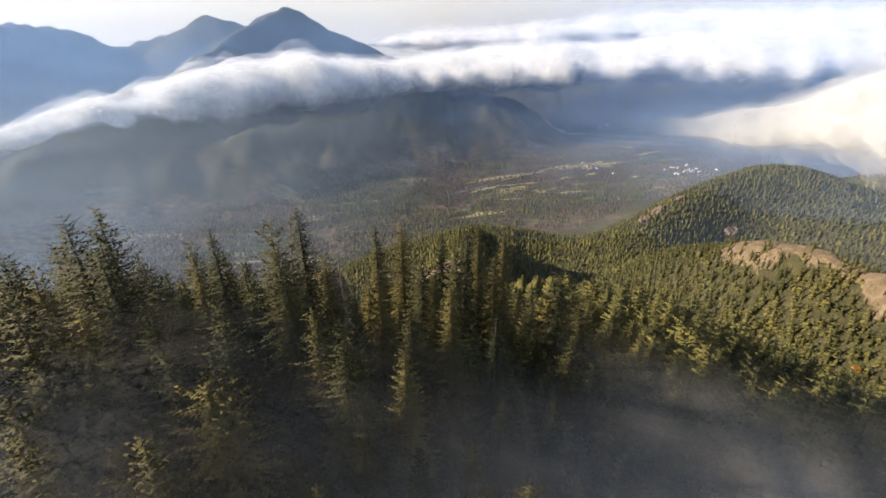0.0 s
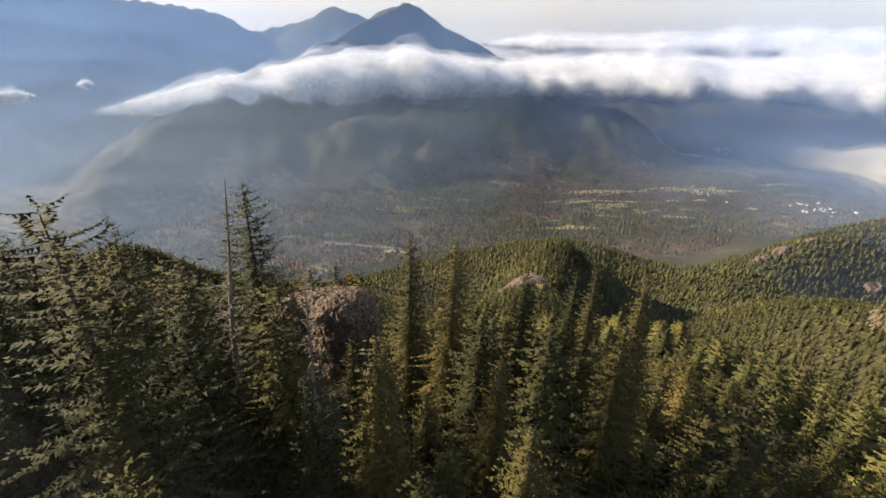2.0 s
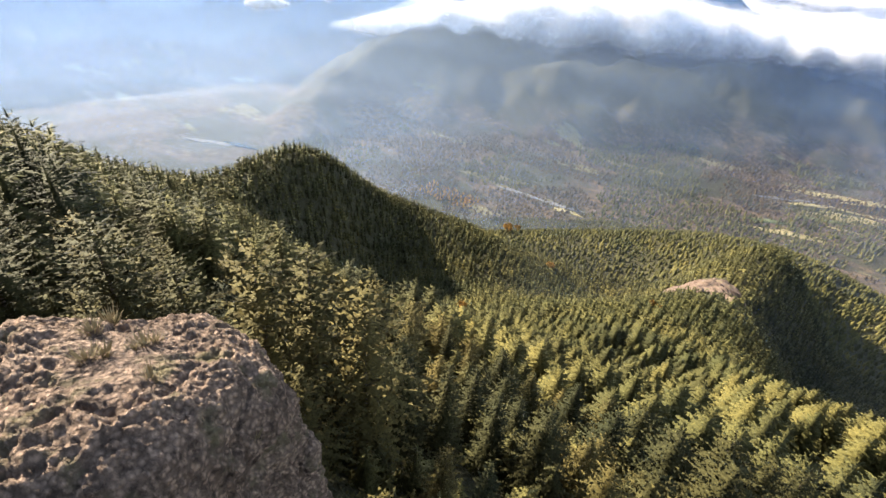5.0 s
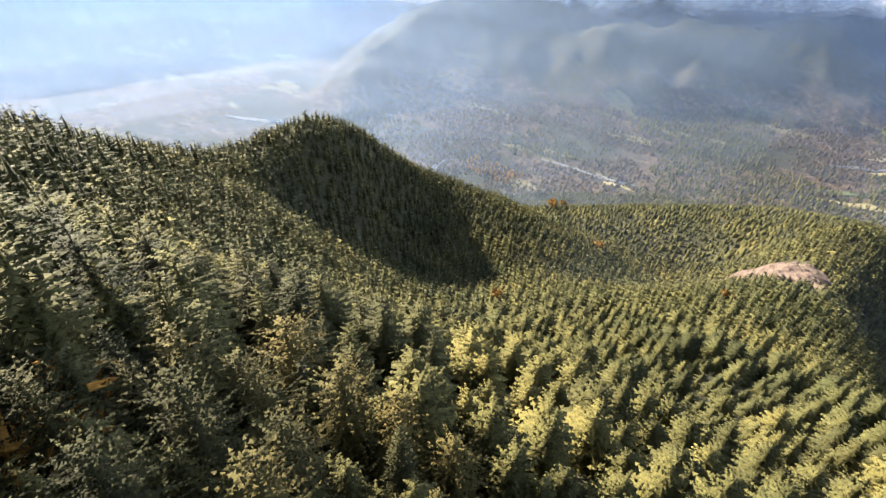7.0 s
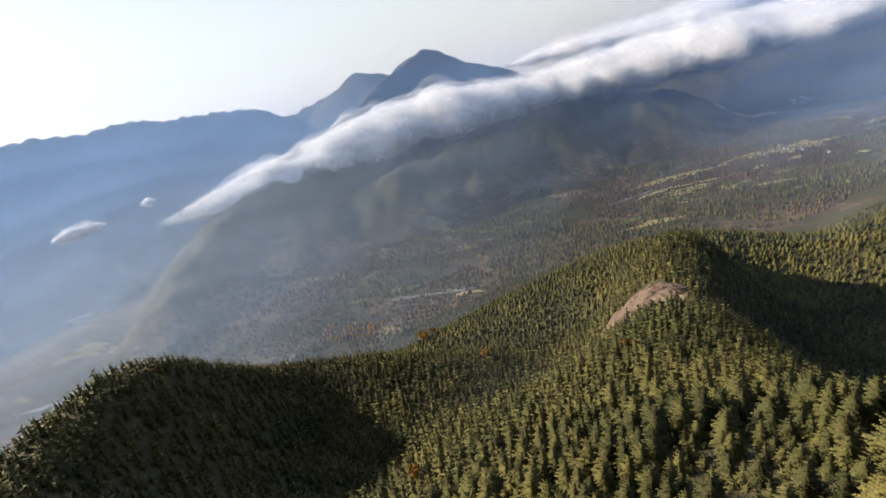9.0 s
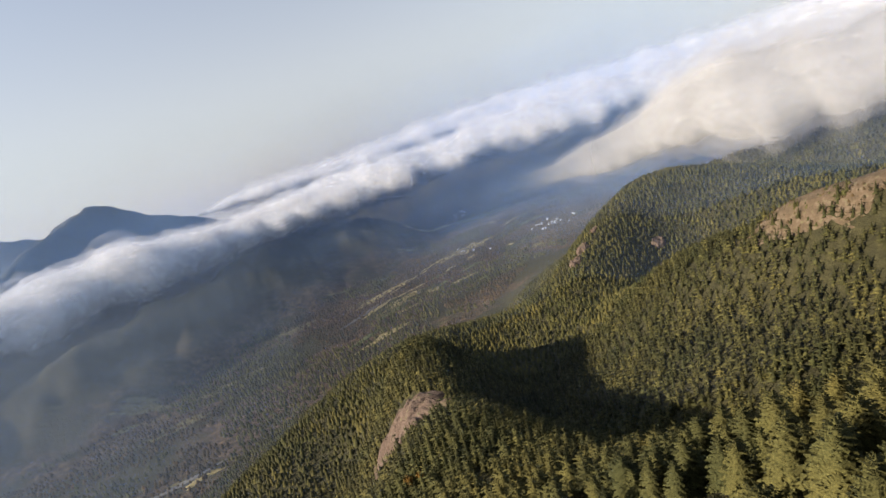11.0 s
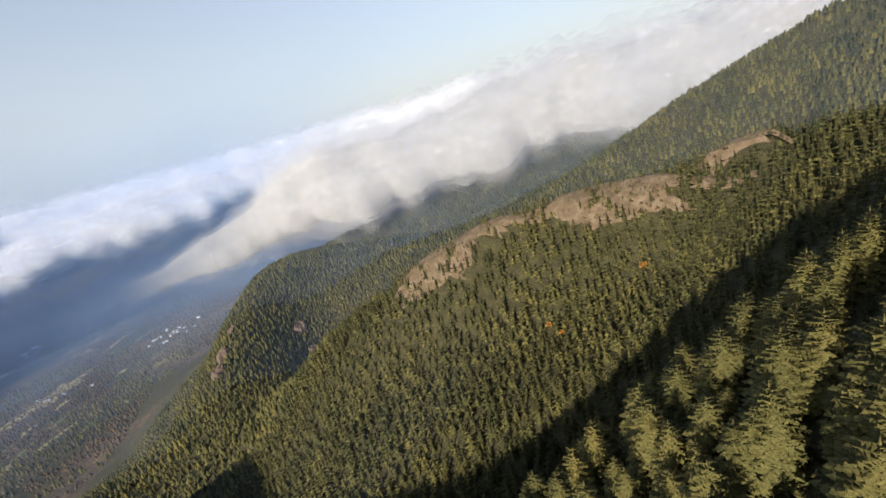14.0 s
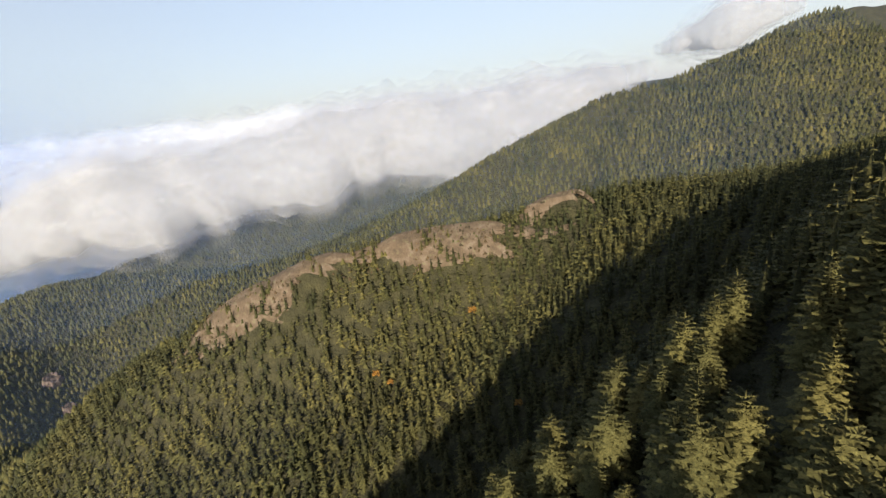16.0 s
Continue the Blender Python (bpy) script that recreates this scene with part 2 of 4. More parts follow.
WHITE, DULL = (0.97, 0.965, 0.96), (0.82, 0.81, 0.8)
M_CLOUD = vapour("cloud", 100, 0.0, 0.01, 0.95, WHITE, haze=0.3)
M_CLOUD_DULL = vapour("grey_cloud", 100, 0.0, 0.01, 0.9, DULL, haze=0.55)
THIN = ((150, 0.5), (140, 0.44), (125, 0.38), (110, 0.32), (100, 0.27), (90, 0.22), (80, 0.18), (75, 0.13))
M_FRINGES = [vapour("cloud_fringe", size, 0.28, 0.68, most, WHITE, haze=0.3) for size, most in THIN]
M_FRINGES_DULL = [vapour("grey_cloud_fringe", size, 0.3, 0.7, most, DULL, haze=0.55) for size, most in THIN]
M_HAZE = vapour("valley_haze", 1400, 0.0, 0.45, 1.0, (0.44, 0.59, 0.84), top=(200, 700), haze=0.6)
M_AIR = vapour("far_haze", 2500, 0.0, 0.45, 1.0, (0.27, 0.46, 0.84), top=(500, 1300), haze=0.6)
M_MIST = vapour("thin_mist", 34, 0.3, 0.75, 0.5, (0.5, 0.47, 0.45), haze=0.4)

# ---------------------------------------------------------------- ground


def lattice(ix, iy, seed):
    """Repeatable numbers from 0 to 1 on whole coordinates."""
    h = np.sin(ix * 127.1 + iy * 311.7 + seed * 74.7) * 43758.5453
    return h - np.floor(h)


def rough_noise(x, y, size, octaves=5, seed=0, gain=0.5):
    """Value noise in several octaves, about -1 to 1."""
    x, y = np.asarray(x, float) / size, np.asarray(y, float) / size
    total, amp = 0.0, 1.0
    for o in range(octaves):
        ix, iy = np.floor(x), np.floor(y)
        fx, fy = x - ix, y - iy
        fx, fy = fx * fx * (3 - 2 * fx), fy * fy * (3 - 2 * fy)
        a, b = lattice(ix, iy, seed + o), lattice(ix + 1, iy, seed + o)
        c, d = lattice(ix, iy + 1, seed + o), lattice(ix + 1, iy + 1, seed + o)
        total = total + amp * (2 * (a + (b - a) * fx + (c - a) * fy + (a - b - c + d) * fx * fy) - 1)
        x, y, amp = x * 2.03 + 17.3, y * 2.03 - 9.1, amp * gain
    return total


def hill(x, y, cx, cy, height, wide, deep, turn):
    r = radians(turn)
    u, v = (x - cx) * math.cos(r) + (y - cy) * math.sin(r), (y - cy) * math.cos(r) - (x - cx) * math.sin(r)
    return height * np.exp(-0.5 * ((u / wide) ** 2 + (v / deep) ** 2))


def ellipse(x, y, cx, cy, a, b, turn=0.0):
    """Under 1 inside an ellipse in plan."""
    r = radians(turn)
    u, v = (x - cx) * math.cos(r) + (y - cy) * math.sin(r), (y - cy) * math.cos(r) - (x - cx) * math.sin(r)
    return (u / a) ** 2 + (v / b) ** 2


HEATH = [(315, 386, 19, 64, 5), (322, 258, 14, 56, -3), (338, 176, 7, 26, -6)]  # open heath on the east ridge


def near_land(x, y):
    """The wooded mountainside that the drone crosses, from the crest down to the valley."""
    z = 668 / (1 + np.exp(np.clip((y - 485 + 0.12 * x) / 225, -60, 60))) / (1 + np.exp(np.clip(-(x + 900) / 150, -60, 60)))
    z = z + hill(x, y, -17, 48, 22, 58, 32, 7)  # crest ridge
    z = z + hill(x, y, -57, -154, 124, 590, 129, -10)  # back ridge
    z = z + hill(x, y, -269, 179, 98, 105, 72, -40)  # left ridge
    z = z + hill(x, y, -388, 369, 138, 48, 94, 19)  # left knoll
    z = z + hill(x, y, -135, 36, 106, 171, 83, 14)  # left rise
    z = z + hill(x, y, -150, 315, 6, 83, 114, 1)  # gully left
    z = z + hill(x, y, 75, 188, 67, 82, 95, -7)  # spur
    z = z + hill(x, y, -30, 324, 93, 99, 136, 1)  # spur low
    z = z + hill(x, y, 48, 666, 144, 59, 97, -9)  # rock knoll
    z = z + hill(x, y, 14, 484, 67, 51, 84, 3)  # knoll neck
    z = z + hill(x, y, 194, 385, 64, 81, 172, -2)  # gully right
    z = z + hill(x, y, 328, 323, 104, 41, 119, 10)  # ridge right
    z = z + hill(x, y, 377, 570, 177, 119, 137, -8)  # ridge right low
    z = z + hill(x, y, 278, 98, 72, 172, 95, 6)  # ridge right up
    z = z + hill(x, y, 520, 965, 175, 195, 95, 42)  # far hill
    z = z + hill(x, y, 838, 1093, 244, 156, 349, -8)  # far hill low
    z = z + hill(x, y, 977, -422, -227, 541, 464, -1)  # back mountain
    z = z + hill(x, y, 812, 108, 24, 185, 218, 6)  # back mountain low
    z = z + hill(x, y, -217, 771, 223, 366, 270, 22)  # shelf
    z = z + hill(x, y, 227, 1233, 101, 318, 236, 8)  # foot
    z = z + hill(x, y, -670, 523, -153, 497, 405, 4)  # left foot
    z = z + hill(x, y, 567, 426, 64, 106, 171, 4)  # gap right
    z = z + hill(x, y, 1287, 845, 284, 389, 586, -27)  # far east
    z = z + hill(x, y, -1, -500, 2, 468, 249, -2)  # south
    z = z + hill(x, y, -719, -70, -77, 216, 448, 10)  # left far
    z = z + hill(x, y, 143, 965, 112, 229, 160, 10)  # knoll foot
    z = z + hill(x, y, 129, 661, 2, 81, 90, 0)  # knoll shoulder
    z = z + hill(x, y, -74, 618, -30, 166, 141, 0)  # slope mid
    z = z + hill(x, y, -343, 535, 65, 140, 75, -2)  # west slope
    z = z + hill(x, y, 142, 253, -65, 36, 90, 7)  # gully deep
    z = z + hill(x, y, 222, 121, -2, 77, 60, -21)  # east top
    z = z + hill(x, y, 622, 1045, 22, 98, 144, 2)  # hill top
    z = z + hill(x, y, -79, 154, 15, 54, 64, 2)  # below crest
    return z


def range_of(x, y, line, flank, crest=0.0):
    """A mountain ridge: heights along a line of places, falling off at a slope on both sides. crest: how broadly its top is rounded."""
    best = np.full(np.shape(x), -1e4)
    for (ax, ay, az), (bx, by, bz) in zip(line, line[1:]):
        dx, dy = bx - ax, by - ay
        t = np.clip(((x - ax) * dx + (y - ay) * dy) / (dx * dx + dy * dy), 0, 1)
        d = np.hypot(x - ax - t * dx, y - ay - t * dy)
        best = np.maximum(best, az + (bz - az) * t - flank * (np.sqrt(d * d + crest * crest) - crest))
    return best


EAST_ROLL = [(1180, -200, 640), (1310, 172, 545), (1310, 384, 525), (1290, 547, 510), (1180, 877, 450), (1060, 1120, 390), (985, 1290, 230)]
EASTERN = [(720, 330, 480), (795, 187, 572), (838, 117, 592), (873, 36, 615), (902, -44, 650), (910, -164, 669), (910, -276, 697), (915, -363, 732), (927, -433, 742), (950, -800, 770)]
MASSIF = [(-1560, 1220, 0), (-1610, 1340, 70), (-1710, 1720, 150), (-1730, 2150, 290), (-1550, 3000, 520), (-1235, 4336, 893), (-1136, 4362, 847), (-1045, 4385, 784), (-960, 4405, 729), (-744, 4446, 618), (-440, 4486, 484), (-100, 4480, 400), (300, 4300, 300)]
SHOULDER = [(-1500, 2250, 200), (-1000, 2500, 250), (-500, 2950, 280), (0, 3300, 315), (300, 3420, 300), (490, 3390, 190), (740, 3100, 40)]
SECOND = [(-1235, 4336, 893), (-1341, 4304, 862), (-1430, 4275, 799), (-1557, 4231, 748), (-1638, 4200, 799), (-1740, 4159, 835), (-1841, 4115, 823), (-1891, 4092, 768), (-1997, 4041, 732), (-2116, 3980, 673), (-2281, 3888, 626), (-2422, 3802, 642), (-2553, 3715, 729), (-2662, 3638, 772), (-2775, 3552, 784), (-3100, 3300, 825), (-3300, 3080, 880), (-3500, 2800, 880), (-3850, 2340, 925), (-4250, 2100, 840), (-4500, 1500, 880), (-4650, 700, 900), (-4700, -100, 850)]
FAR_EAST = [(-200, 4750, 250), (500, 4700, 400), (1500, 4350, 470), (2300, 3950, 430), (3000, 3450, 480), (3700, 2600, 450), (4100, 1700, 480), (4300, 600, 470), (4300, -600, 480)]  # the wooded side of the valley under the cloud
THIRD = [(-3700, 2500, 870), (-3150, 2600, 640), (-2750, 2780, 400), (-2300, 3000, 250)]


def ground_height(x, y):
    x, y = np.asarray(x, float), np.asarray(y, float)
    near = near_land(x, y)
    wrinkle = 0.55 - 1.4 * np.abs(rough_noise(x + 0.3 * y, y, 480, 5, 3, 0.52)) + 0.3 * rough_noise(x, y, 140, 4, 6)
    far = np.maximum.reduce([range_of(x, y, MASSIF[:5], 0.62, 140), range_of(x, y, MASSIF[4:], 0.62), range_of(x, y, SHOULDER, 0.55, 120), range_of(x, y, SECOND, 0.6), range_of(x, y, THIRD, 0.6), range_of(x, y, FAR_EAST, 0.5)])
    far = far + np.clip(62 * wrinkle * np.clip(far / 150, 0, 1) * np.clip((820 - far) / 300, 0.35, 1), -80, 25)
    z = np.maximum(np.maximum(near, far), np.maximum(range_of(x, y, EASTERN, 0.42), range_of(x, y, EAST_ROLL, 0.5)) + 9 * rough_noise(x, y, 160, 4, 5))
    z = np.where(z < 6, 6 * np.exp(np.clip((z - 6) / 6, -8, 0)), z)
    for cx, cy, a, b, turn in HEATH:
        z = z + 13 * np.clip(1.5 - ellipse(x, y, cx, cy, a, b, turn), 0, 1)
    return z + 1.2 * rough_noise(x, y, 28, 3, 9)


def soft_normals(me, normals):
    """Let the light on a crown follow its round shape instead of each needle's own plane."""
    a = me.attributes.new("custom_normal", "FLOAT_VECTOR", "POINT")
    a.data.foreach_set("vector", np.asarray(normals, np.float32).ravel())


def mesh_of(name, verts, faces, material_, smooth=True):
    """A mesh from numpy arrays: places (n, 3) and triangles or quads (m, k)."""
    me = bpy.data.meshes.new(name)
    verts, faces = np.asarray(verts, np.float32), np.asarray(faces, np.int32)
    k = faces.shape[1]
    me.vertices.add(len(verts))
    me.vertices.foreach_set("co", verts.ravel())
    me.loops.add(faces.size)
    me.loops.foreach_set("vertex_index", faces.ravel())
    me.polygons.add(len(faces))
    me.polygons.foreach_set("loop_start", np.arange(0, faces.size, k, dtype=np.int32))
    me.polygons.foreach_set("use_smooth", np.full(len(faces), smooth))
    me.materials.append(material_)
    me.update(calc_edges=True)
    return me


def grid_faces(nu, nv, closed=False):
    """Quads of a grid of nu rows by nv columns; closed joins the last column to the first."""
    i, j = np.meshgrid(np.arange(nu - 1), np.arange(nv if closed else nv - 1), indexing="ij")
    i, j = i.ravel(), j.ravel()
    k = (j + 1) % nv
    return np.stack([i * nv + j, i * nv + k, (i + 1) * nv + k, (i + 1) * nv + j], 1)


def set_density(me, values):
    a = me.attributes.new("thickness", "FLOAT", "POINT")
    a.data.foreach_set("value", np.asarray(values, np.float32))


N = 460
steps = np.sinh(np.linspace(-1, 1, N) * 4.6) * 320
gx, gy = np.meshgrid(60 + steps, 300 + steps, indexing="ij")
gz = ground_height(gx, gy)
ground = new("ground", mesh_of("ground", np.stack([gx, gy, gz], -1).reshape(-1, 3), grid_faces(N, N)[:, ::-1], M_GROUND))
tagged(ground, "wooded mountain ground falling to a broad valley", "ground", kind="structure")

# ---------------------------------------------------------------- mist and cloud


def cloud_bank(name, line, seed, label, size=90.0, rows=260, cols=56, dull=False, dense=1.0):
    """A bank of cloud along a line of (x, y, z, half width, half height): a billowed body with thinning fringes round it."""
    line = np.array(line, float)
    s = np.r_[0, np.cumsum(np.hypot(*np.diff(line[:, :2], axis=0).T))]
    t = np.linspace(0, s[-1], rows)
    path = np.stack([np.interp(t, s, line[:, k]) for k in range(5)], 1)
    for _ in range(60):
        path[1:-1] = (path[:-2] + 2 * path[1:-1] + path[2:]) / 4
    swell = 1 + 0.13 * rough_noise(t, 0 * t + seed * 7.7, size * 3.5, 3, seed + 2)
    path[:, 3:] *= swell[:, None]
    way = np.gradient(path[:, :2], axis=0)
    way /= np.linalg.norm(way, axis=1)[:, None]
    a = np.linspace(0, 2 * np.pi, cols, endpoint=False)
    top = new(name)
    top.location = (*line[len(line) // 2, :2], line[len(line) // 2, 2] - line[len(line) // 2, 4])
    unit = size / 90
    shells = [(0.0, M_CLOUD_DULL if dull else M_CLOUD, "cloud_body", 1)] + [(g * unit, (M_FRINGES_DULL if dull else M_FRINGES)[j], "cloud_fringe", 2) for j, g in enumerate((5, 11, 18, 26, 35, 45, 57, 72))]
    whole, ring = path, a
    for k, (grow, mat, part_name, skip) in enumerate(shells):
        q, a, w = whole[::skip], ring[::skip], way[::skip]
        c, h, tt = np.cos(a)[None], np.sin(a)[None], t[::skip]
        across = q[:, 3:4] * c
        up = np.where(h > 0, q[:, 4:5] * h, 0.9 * q[:, 4:5] * h)
        u, v = tt[:, None] + 0 * a, a[None] * 0 + across + 1.3 * up
        billow = np.abs(rough_noise(u + 0.4 * v, v, size * 2.6, 2, seed, 0.4)) + 0.3 * np.abs(rough_noise(u, v, size * 1.0, 3, seed + 5, 0.5)) + 0.35 * rough_noise(u, v, size * 5, 2, seed + 7)
        fade = np.clip(q[:, 4:5] / whole[:, 4].max(), 0.02, 1)
        push = (billow - 0.62) * size * 0.75 * fade + grow * fade ** 0.7 * (1 + 0.7 * rough_noise(u, v, size, 3, seed + 9 + k))
        x = q[:, :1] - w[:, 1:2] * (across + push * c)
        y = q[:, 1:2] + w[:, :1] * (across + push * c)
        z = q[:, 2:3] + up + push * h * np.where(h > 0, 0.85, 0.9)
        me = mesh_of(part_name, np.stack([x, y, z], -1).reshape(-1, 3) - np.array(top.location), grid_faces(len(q), len(a), True), mat)
        own = np.empty(len(me.vertices) * 3, np.float32)
        me.vertex_normals.foreach_get("vector", own)
        own = own.reshape(-1, 3) * 0.5 + np.array([0, 0, 0.8])
        soft_normals(me, own / np.linalg.norm(own, axis=1)[:, None])
        set_density(me, (dense * np.clip(fade * 1.5 - 0.22 if dull else fade * 2.3 - 0.12, 0.0, 1) + 0 * a).ravel())
        ob = new(part_name, me)
        ob.parent = top
    return tagged(top, label, "cloud", "clouds")


# the white bank that drapes the massif across the valley
cloud_bank("cloud", [(-2100, 1870, 300, 6, 3), (-2030, 1990, 303, 50, 22), (-1860, 2260, 312, 130, 66), (-1638, 2557, 326, 190, 103), (-1399, 2812, 370, 230, 135), (-1097, 3052, 412, 250, 150), (-700, 3260, 410, 240, 140), (-382, 3421, 395, 240, 115), (-37, 3539, 405, 250, 105), (500, 3596, 440, 260, 115), (1165, 3480, 470, 300, 115), (1620, 3260, 520, 330, 120), (2200, 2950, 535, 350, 115), (2900, 2500, 545, 380, 110), (3300, 1900, 560, 350, 90), (3500, 1200, 570, 200, 40)], 4, "long white bank of cloud draped over the far mountain", 90, 320, 56)
# the bank that rolls over the hill to the east
cloud_bank("cloud", [(560, 1640, 430, 5, 3), (680, 1560, 435, 28, 14), (800, 1480, 440, 52, 28), (950, 1330, 478, 105, 62), (1060, 1150, 530, 150, 100), (1190, 877, 548, 170, 112), (1312, 547, 580, 180, 120), (1340, 384, 590, 180, 130), (1345, 172, 580, 160, 115), (1350, -15, 620, 130, 95), (1350, -150, 665, 100, 65), (1340, -300, 700, 40, 25)], 11, "grey-white cloud rolling over the wooded eastern hill", 75, 280, 52, True, 0.8)
cloud_bank("cloud", [(1075, -190, 730, 8, 5), (1035, -255, 742, 42, 26), (990, -330, 758, 46, 28), (945, -410, 768, 14, 9)], 15, "small grey cloud on the eastern summit", 40, 120, 40, True, 0.5)
# the sea of cloud to the horizon
cloud_bank("cloud", [(-620, 4350, 575, 5, 3), (-420, 4400, 590, 60, 35), (100, 4430, 600, 160, 55), (700, 4400, 610, 260, 60), (1500, 4200, 655, 330, 70), (2500, 3680, 670, 360, 70), (3300, 2980, 650, 380, 75), (3900, 2050, 650, 380, 80), (4200, 1000, 650, 380, 80), (4200, 0, 650, 300, 60), (4100, -900, 650, 5, 3)], 23, "distant sea of cloud on the horizon", 110)
cloud_bank("cloud", [(-2330, 1600, 381, 4, 3), (-2288, 1655, 385, 26, 20), (-2240, 1718, 389, 30, 26), (-2198, 1780, 386, 4, 3)], 31, "small white puff of cloud below the long bank", 30, 90, 36)
cloud_bank("cloud", [(-2265, 2040, 399, 3, 2), (-2248, 2058, 401, 14, 12), (-2230, 2078, 403, 14, 14), (-2215, 2098, 402, 3, 2)], 37, "tiny white wisp of cloud beside the long bank", 18, 60, 28)

HAZE_AT = (0, 150)


def haze_sheet(radius, density, seed, high, mat, east=False):
    """A curtain of haze that stands across the valley in a wide arc."""
    az = np.radians(np.linspace(28, 132, 120) if east else np.linspace(-112, 62, 120))
    zs = np.linspace(-20, high, 24)
    A, Z = np.meshgrid(az, zs, indexing="ij")
    r = radius * (1 + 0.03 * rough_noise(A * 800, Z, 300, 4, seed))
    me = mesh_of("haze", np.stack([HAZE_AT[0] + r * np.sin(A), HAZE_AT[1] + r * np.cos(A), Z], -1).reshape(-1, 3), grid_faces(120, 24), mat)
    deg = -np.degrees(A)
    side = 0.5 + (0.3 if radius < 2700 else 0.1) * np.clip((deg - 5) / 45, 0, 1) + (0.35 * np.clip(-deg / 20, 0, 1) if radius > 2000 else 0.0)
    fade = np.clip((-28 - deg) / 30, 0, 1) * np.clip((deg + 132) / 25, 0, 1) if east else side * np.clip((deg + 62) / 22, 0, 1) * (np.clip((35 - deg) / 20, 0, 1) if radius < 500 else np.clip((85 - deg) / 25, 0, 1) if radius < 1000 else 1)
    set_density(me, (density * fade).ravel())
    return tagged(new("haze", me), "blue morning haze hanging over the valley", "haze", "haze over the valley", "structure")


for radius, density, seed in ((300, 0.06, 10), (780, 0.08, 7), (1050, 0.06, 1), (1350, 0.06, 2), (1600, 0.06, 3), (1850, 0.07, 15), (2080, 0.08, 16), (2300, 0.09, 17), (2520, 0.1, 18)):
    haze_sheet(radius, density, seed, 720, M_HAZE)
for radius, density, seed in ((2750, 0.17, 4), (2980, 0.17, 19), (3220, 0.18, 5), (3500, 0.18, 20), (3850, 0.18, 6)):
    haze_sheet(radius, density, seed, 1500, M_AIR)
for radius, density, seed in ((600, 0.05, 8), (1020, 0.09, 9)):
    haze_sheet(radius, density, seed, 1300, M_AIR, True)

# ---------------------------------------------------------------- woods

rng = np.random.default_rng(7)


def frond_fir(seed, fronds, segs, shape, slim=0.26, ragged=0.3, droop=0.35, lift=0.5, core=True, base=0.05, broad=1.0):
    """A fir of height 1 and crown radius 1: drooping fronds with fingered edges, wound round the trunk.
    Places, triangles, normals, and a tint factor, low at the core to paint shade there."""
    r = random.Random(seed)
    v, f, nv, out = [], [], [], []

    def girth(h):
        return (1 - h) ** shape * min(1.0, 0.6 + 2.2 * h) + 0.03

    for b in range(fronds):
        h = base + (0.985 - base) * (1 - (1 - (b + 0.5) / fronds) ** 0.6)
        a = b * 2.39996 + r.uniform(-0.35, 0.35)
        ca, sa = math.cos(a), math.sin(a)
        reach = girth(h) * r.uniform(1 - ragged, 1.08)
        rise, fall = lift * (h - 0.25) + r.uniform(-0.12, 0.12), droop * r.uniform(0.6, 1.3)
        wide = broad * (reach * r.uniform(0.42, 0.6) + 0.05)
        jit = (r.gauss(0, 0.18), r.gauss(0, 0.18), r.gauss(0, 0.15))
        spine = []
        for k in range(segs + 1):
            q = 0.1 + 0.9 * k / segs
            spine.append((ca * reach * q, sa * reach * q, h + slim * reach * (rise * q - fall * q * q + 0.3 * fall)))
        for k in range(segs):
            p, q = spine[k], spine[k + 1]
            t = (k + 0.5) / segs
            for sg in (-1, 1):
                w = wide * (1.05 - t) ** 0.7 * (0.45 + 0.55 * min(1.0, 2.5 * t)) * r.uniform(0.6, 1.35)
                fw = w * r.uniform(0.15, 0.8)
                tip = (p[0] + ca * fw - sg * sa * w, p[1] + sa * fw + sg * ca * w, (p[2] + q[2]) / 2 - slim * w * r.uniform(0.0, 0.5))
                m = Vector((ca * 0.85 - sg * sa * 0.3 + jit[0], sa * 0.85 + sg * ca * 0.3 + jit[1], 0.36 + jit[2]))
                n = len(v)
                v += [p, q, tip] if sg > 0 else [q, p, tip]
                low = m + Vector((r.gauss(0, 0.25), r.gauss(0, 0.25), r.uniform(-0.5, 0.1)))
                nv += [m.normalized(), m.normalized(), low.normalized()]
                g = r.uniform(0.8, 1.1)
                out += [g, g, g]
                f.append((n, n + 1, n + 2))
        n, e, w = len(v), spine[-1], wide * 0.3
        m = Vector((ca * 0.9 + jit[0], sa * 0.9 + jit[1], 0.3 + jit[2])).normalized()
        v += [(e[0] + sa * w, e[1] - ca * w, e[2]), (e[0] + ca * w * 1.3, e[1] + sa * w * 1.3, e[2] - slim * w * 0.3), (e[0] - sa * w, e[1] + ca * w, e[2])]
        nv += [m, m, m]
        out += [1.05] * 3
        f.append((n, n + 1, n + 2))
    # a cone that fills the crown; its low tint paints the shade inside
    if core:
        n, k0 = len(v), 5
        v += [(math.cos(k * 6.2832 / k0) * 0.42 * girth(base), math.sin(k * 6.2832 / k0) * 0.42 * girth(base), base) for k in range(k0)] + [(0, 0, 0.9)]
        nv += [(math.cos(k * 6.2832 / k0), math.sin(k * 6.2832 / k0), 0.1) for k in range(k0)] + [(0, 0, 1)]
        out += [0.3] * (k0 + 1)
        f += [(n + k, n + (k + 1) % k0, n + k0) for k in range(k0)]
    n = len(v)
    v += [(0.035, 0, 0.93), (-0.02, 0.03, 0.93), (-0.02, -0.03, 0.93), (0, 0, 1.0)]
    nv += [(1, 0, 0.3), (-0.5, 0.8, 0.3), (-0.5, -0.8, 0.3), (0, 0, 1)]
    out += [1.0] * 4
    f += [(n, n + 1, n + 3), (n + 1, n + 2, n + 3), (n + 2, n, n + 3)]
